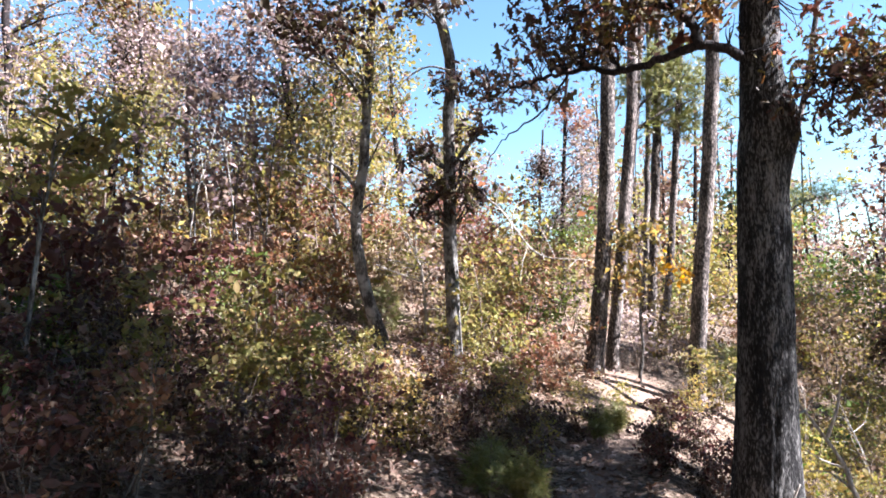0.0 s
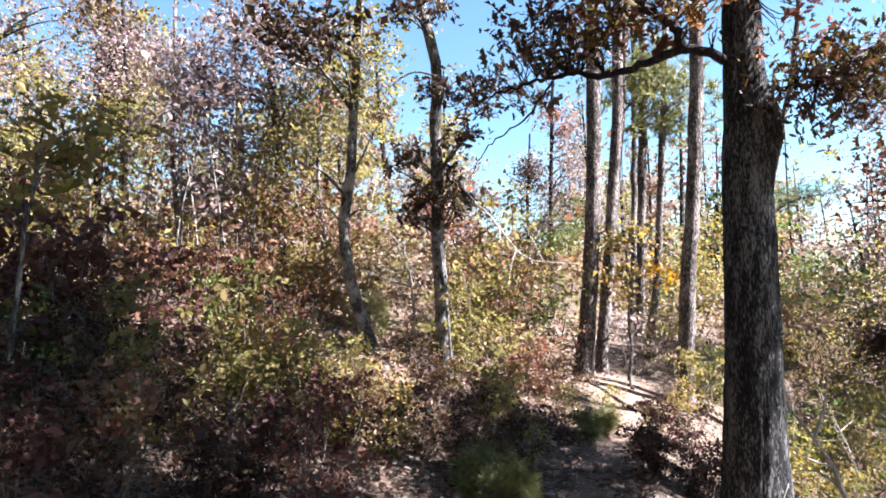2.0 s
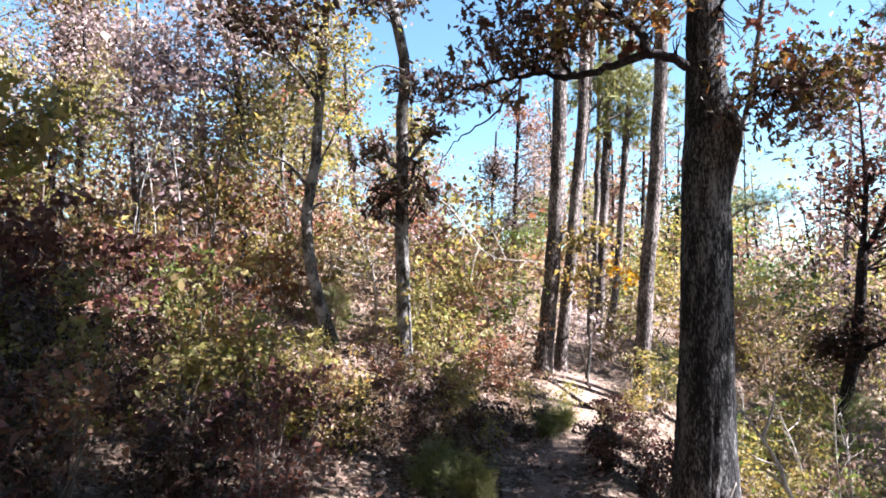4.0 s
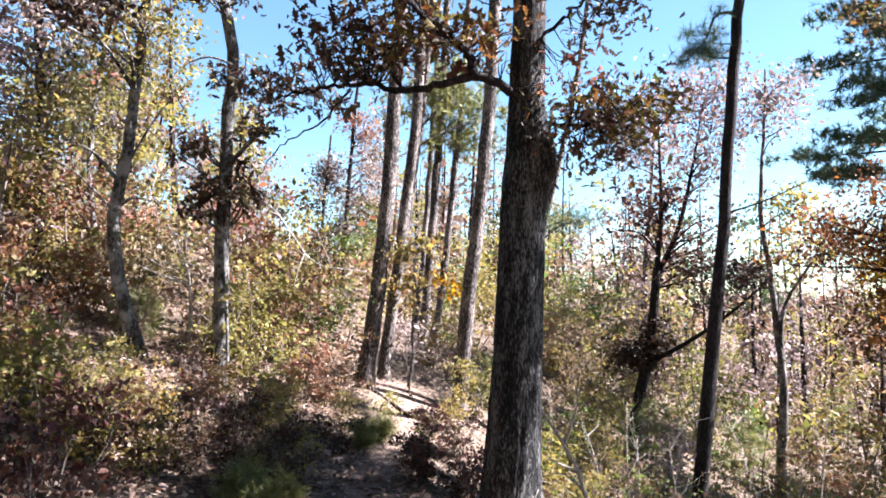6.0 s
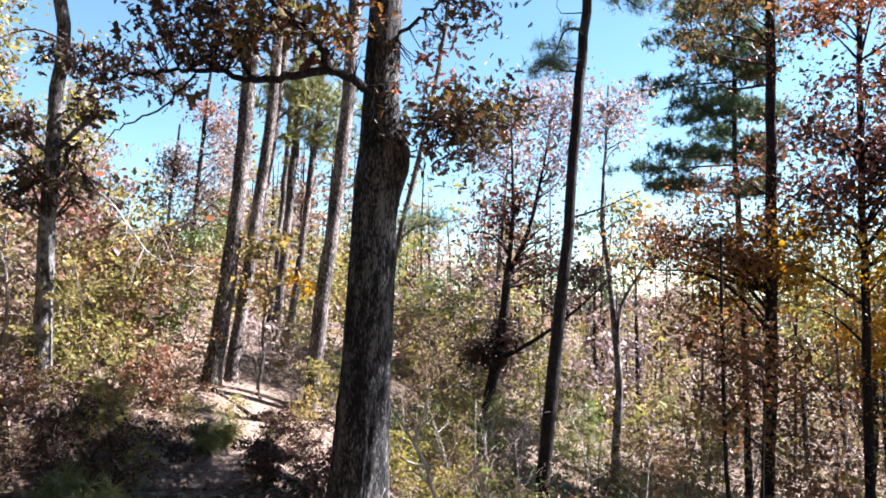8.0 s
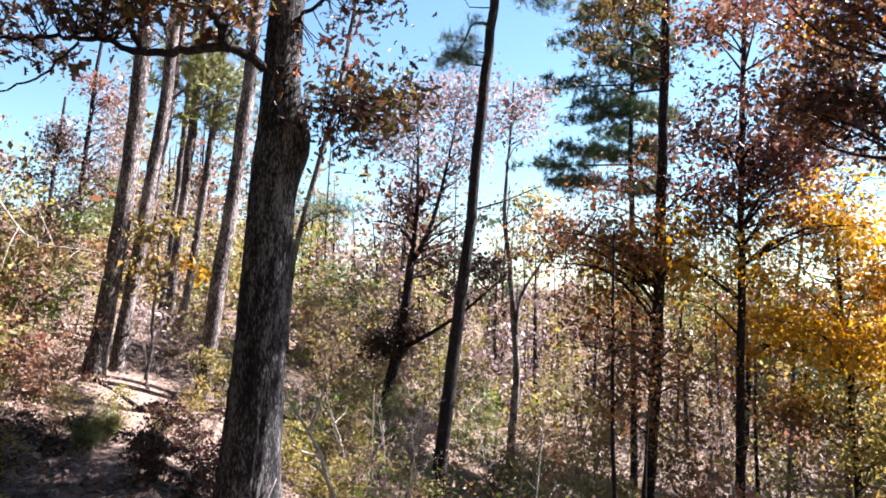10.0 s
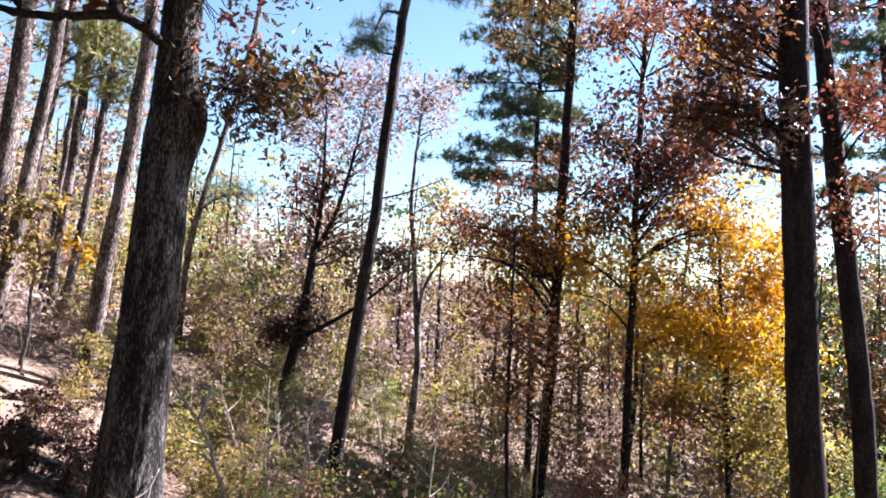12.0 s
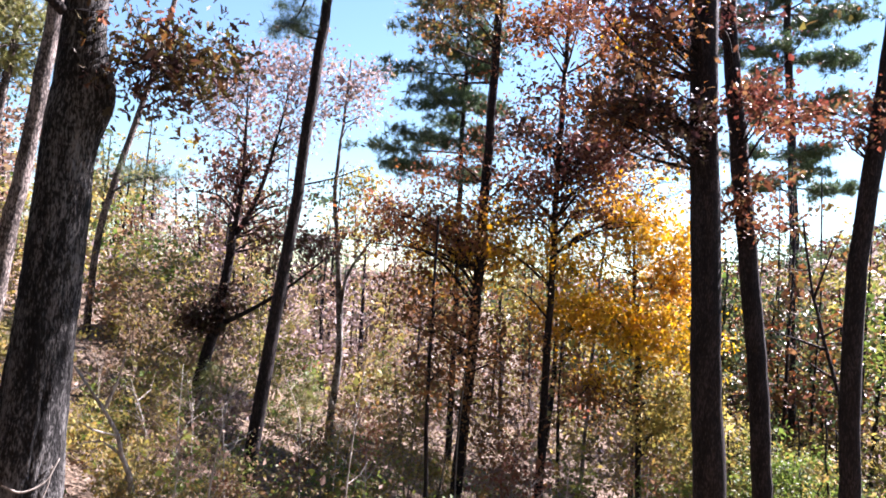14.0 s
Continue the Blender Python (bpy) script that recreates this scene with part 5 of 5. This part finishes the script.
# ---- fallen leaves ----
def litter():
    rng = np.random.default_rng(81)
    n = 44000
    az, r = np.radians(rng.uniform(-45, 100, n)), 1.5 + 24 * rng.uniform(0, 1, n) ** 1.15
    az[:5000], r[:5000] = rng.uniform(0, 6.28, 5000), 5.5 * np.sqrt(rng.uniform(0, 1, 5000))
    x, y = r * np.sin(az), r * np.cos(az)
    x, y = np.r_[x, rng.uniform(-3.0, 1.6, 9000)], np.r_[y, rng.uniform(4.6, 10.5, 9000)]
    n = len(x)
    s = np.abs(trail_x(y) - x)
    keep = (s > 0.4) | (rng.uniform(0, 1, n) < 0.55)
    x, y = x[keep], y[keep]
    ob = part("fallen_leaves", *leaves(np.c_[x, y, height(x, y) + rng.uniform(0.005, 0.05, len(x))], 0.056, SIMPLE, 1.1, rng=rng), LEAF["litter"], None)
    tagged(ob, "dry brown fallen leaves covering the forest floor", "leaf litter", kind="stuff")


litter()


# ---- woods beyond ----
def far_woods(name, label, area, n, tall, per_tree, lsize, kinds, seed):
    rng = np.random.default_rng(seed)
    stems, places = [], {k: [] for k in kinds}
    for _ in range(n):
        az, r = radians(rng.uniform(*area[0])), math.sqrt(rng.uniform(area[1][0] ** 2, area[1][1] ** 2))
        x, y = r * math.sin(az), r * math.cos(az)
        z, h = float(height(x, y)), rng.uniform(*tall)
        top = np.array((x + rng.normal(0, 0.4), y + rng.normal(0, 0.4), z + h))
        w = rng.uniform(0.06, 0.16)
        stems.append(tube(smooth_line([(x, y, z - 0.2), ((x + top[0]) / 2 + rng.normal(0, 0.2), (y + top[1]) / 2, z + h / 2), top], 7), np.linspace(w, 0.02, 7), 5))
        kind = kinds[rng.integers(len(kinds))]
        wide = h * rng.uniform(0.13, 0.24)
        blob = (top[0], top[1], z + h * 0.6, wide, wide, h * 0.42)
        mids = in_blob(blob, 34, rng, 0.6)
        for e in mids[: 3 if lsize > 0.5 else 6]:
            stems.append(twig_to(np.array((x, y, e[2] - 0.6)) * (1, 1, 1), e, 0.025, rng, 3))
        places[kind].append(mids[rng.integers(0, 34, per_tree)] + rng.normal(0, 0.27, (per_tree, 3)) * (1, 1, 0.4))
    tagged(part(name + "_stems", *joined(stems), SHADED_DARK_BARK, None), "dark thin trunks of the woods beyond", "woods", kind="stuff")
    for k, p in places.items():
        if p:
            ob = part(name, *leaves(np.concatenate(p), lsize, SIMPLE, 0.4, rng=rng), LEAF[k], None)
            tagged(ob, label, "woods", kind="stuff")


far_woods("slope_woods", "autumn woods on the slope behind the brush", ((-46, 4), (20, 42)), 44, (5, 9), 1250, 0.13, ["mauve", "olive", "tan", "russet", "olive"], 91)
def low_brush(name, label, area, clumps, per, lsize, tall, kinds, seed):
    rng = np.random.default_rng(seed)
    for k in kinds:
        az, r = np.radians(rng.uniform(*area[0], clumps)), np.sqrt(rng.uniform(area[1][0] ** 2, area[1][1] ** 2, clumps))
        x, y = r * np.sin(az), r * np.cos(az)
        mids = np.c_[x, y, height(x, y) + rng.uniform(0.1, tall, clumps)]
        p = np.repeat(mids, per, 0) + rng.normal(0, 1, (clumps * per, 3)) * (0.4, 0.4, 0.22)
        p[:, 2] = np.maximum(p[:, 2], height(p[:, 0], p[:, 1]) + 0.05)
        ob = part(name, *leaves(p, lsize, SIMPLE, 0.45, rng=rng), LEAF[k], None)
        tagged(ob, label, "undergrowth", kind="stuff")


low_brush("undergrowth", "low tangled undergrowth covering the hollow", ((14, 100), (18, 60)), 560, 36, 0.15, 1.9, ["tan", "olive", "mauve", "oak"], 95)
low_brush("undergrowth", "low twiggy undergrowth in the near hollow", ((29, 98), (7.5, 19)), 230, 60, 0.05, 0.6, ["olive", "green", "tan"], 195)
low_brush("undergrowth", "low tangled undergrowth covering the slope", ((-46, 14), (13, 34)), 300, 42, 0.11, 1.5, ["tan", "olive", "russet"], 96)
low_brush("distant_undergrowth", "dull undergrowth far across the hollow", ((-60, 120), (50, 260)), 900, 20, 0.6, 4.0, ["oak", "russet", "olive"], 97)
far_woods("hollow_woods", "thin autumn woods across the hollow", ((10, 100), (28, 75)), 170, (6, 12.0), 560, 0.2, ["mauve", "olive", "tan", "needle", "olive", "mauve", "russet"], 92)
far_woods("hollow_edge_woods", "young autumn trees at the edge of the hollow", ((12, 100), (20, 42)), 84, (4.5, 8.5), 460, 0.15, ["mauve", "olive", "russet", "amber", "tan", "olive"], 192)
far_woods("hollow_edge_woods", "young autumn trees at the edge of the hollow", ((60, 100), (24, 60)), 56, (7.5, 13), 520, 0.16, ["needle", "olive", "green", "oak"], 292)
far_woods("hollow_edge_woods", "young autumn trees at the edge of the hollow", ((72, 93), (22, 40)), 38, (7.5, 12), 800, 0.14, ["olive", "green", "needle", "oak"], 293)
far_woods("distant_woods", "distant wooded ridge in dull autumn colours", ((-60, 120), (90, 420)), 230, (8, 14), 130, 0.8, ["mauve", "oak", "needle"], 93)
low_brush("distant_ridge_woods", "dull brown and green woods on a distant ridge", ((40, 125), (150, 620)), 1700, 5, 2.0, 8.0, ["shade_dusky", "needle", "maroon", "oak"], 98)
# unseen woods, added to close the place and cut skylight from behind
far_woods("woods_behind", "autumn woods behind the viewer", ((150, 312), (7, 26)), 110, (11, 17), 520, 0.34, ["oak", "amber", "olive"], 94)
far_woods("woods_behind", "autumn woods behind the viewer", ((98, 142), (17, 34)), 26, (7, 11), 420, 0.34, ["oak", "olive"], 99)
low_brush("undergrowth_behind", "dark undergrowth behind the viewer", ((105, 312), (4, 24)), 420, 34, 0.12, 1.6, ["oak", "olive"], 100)
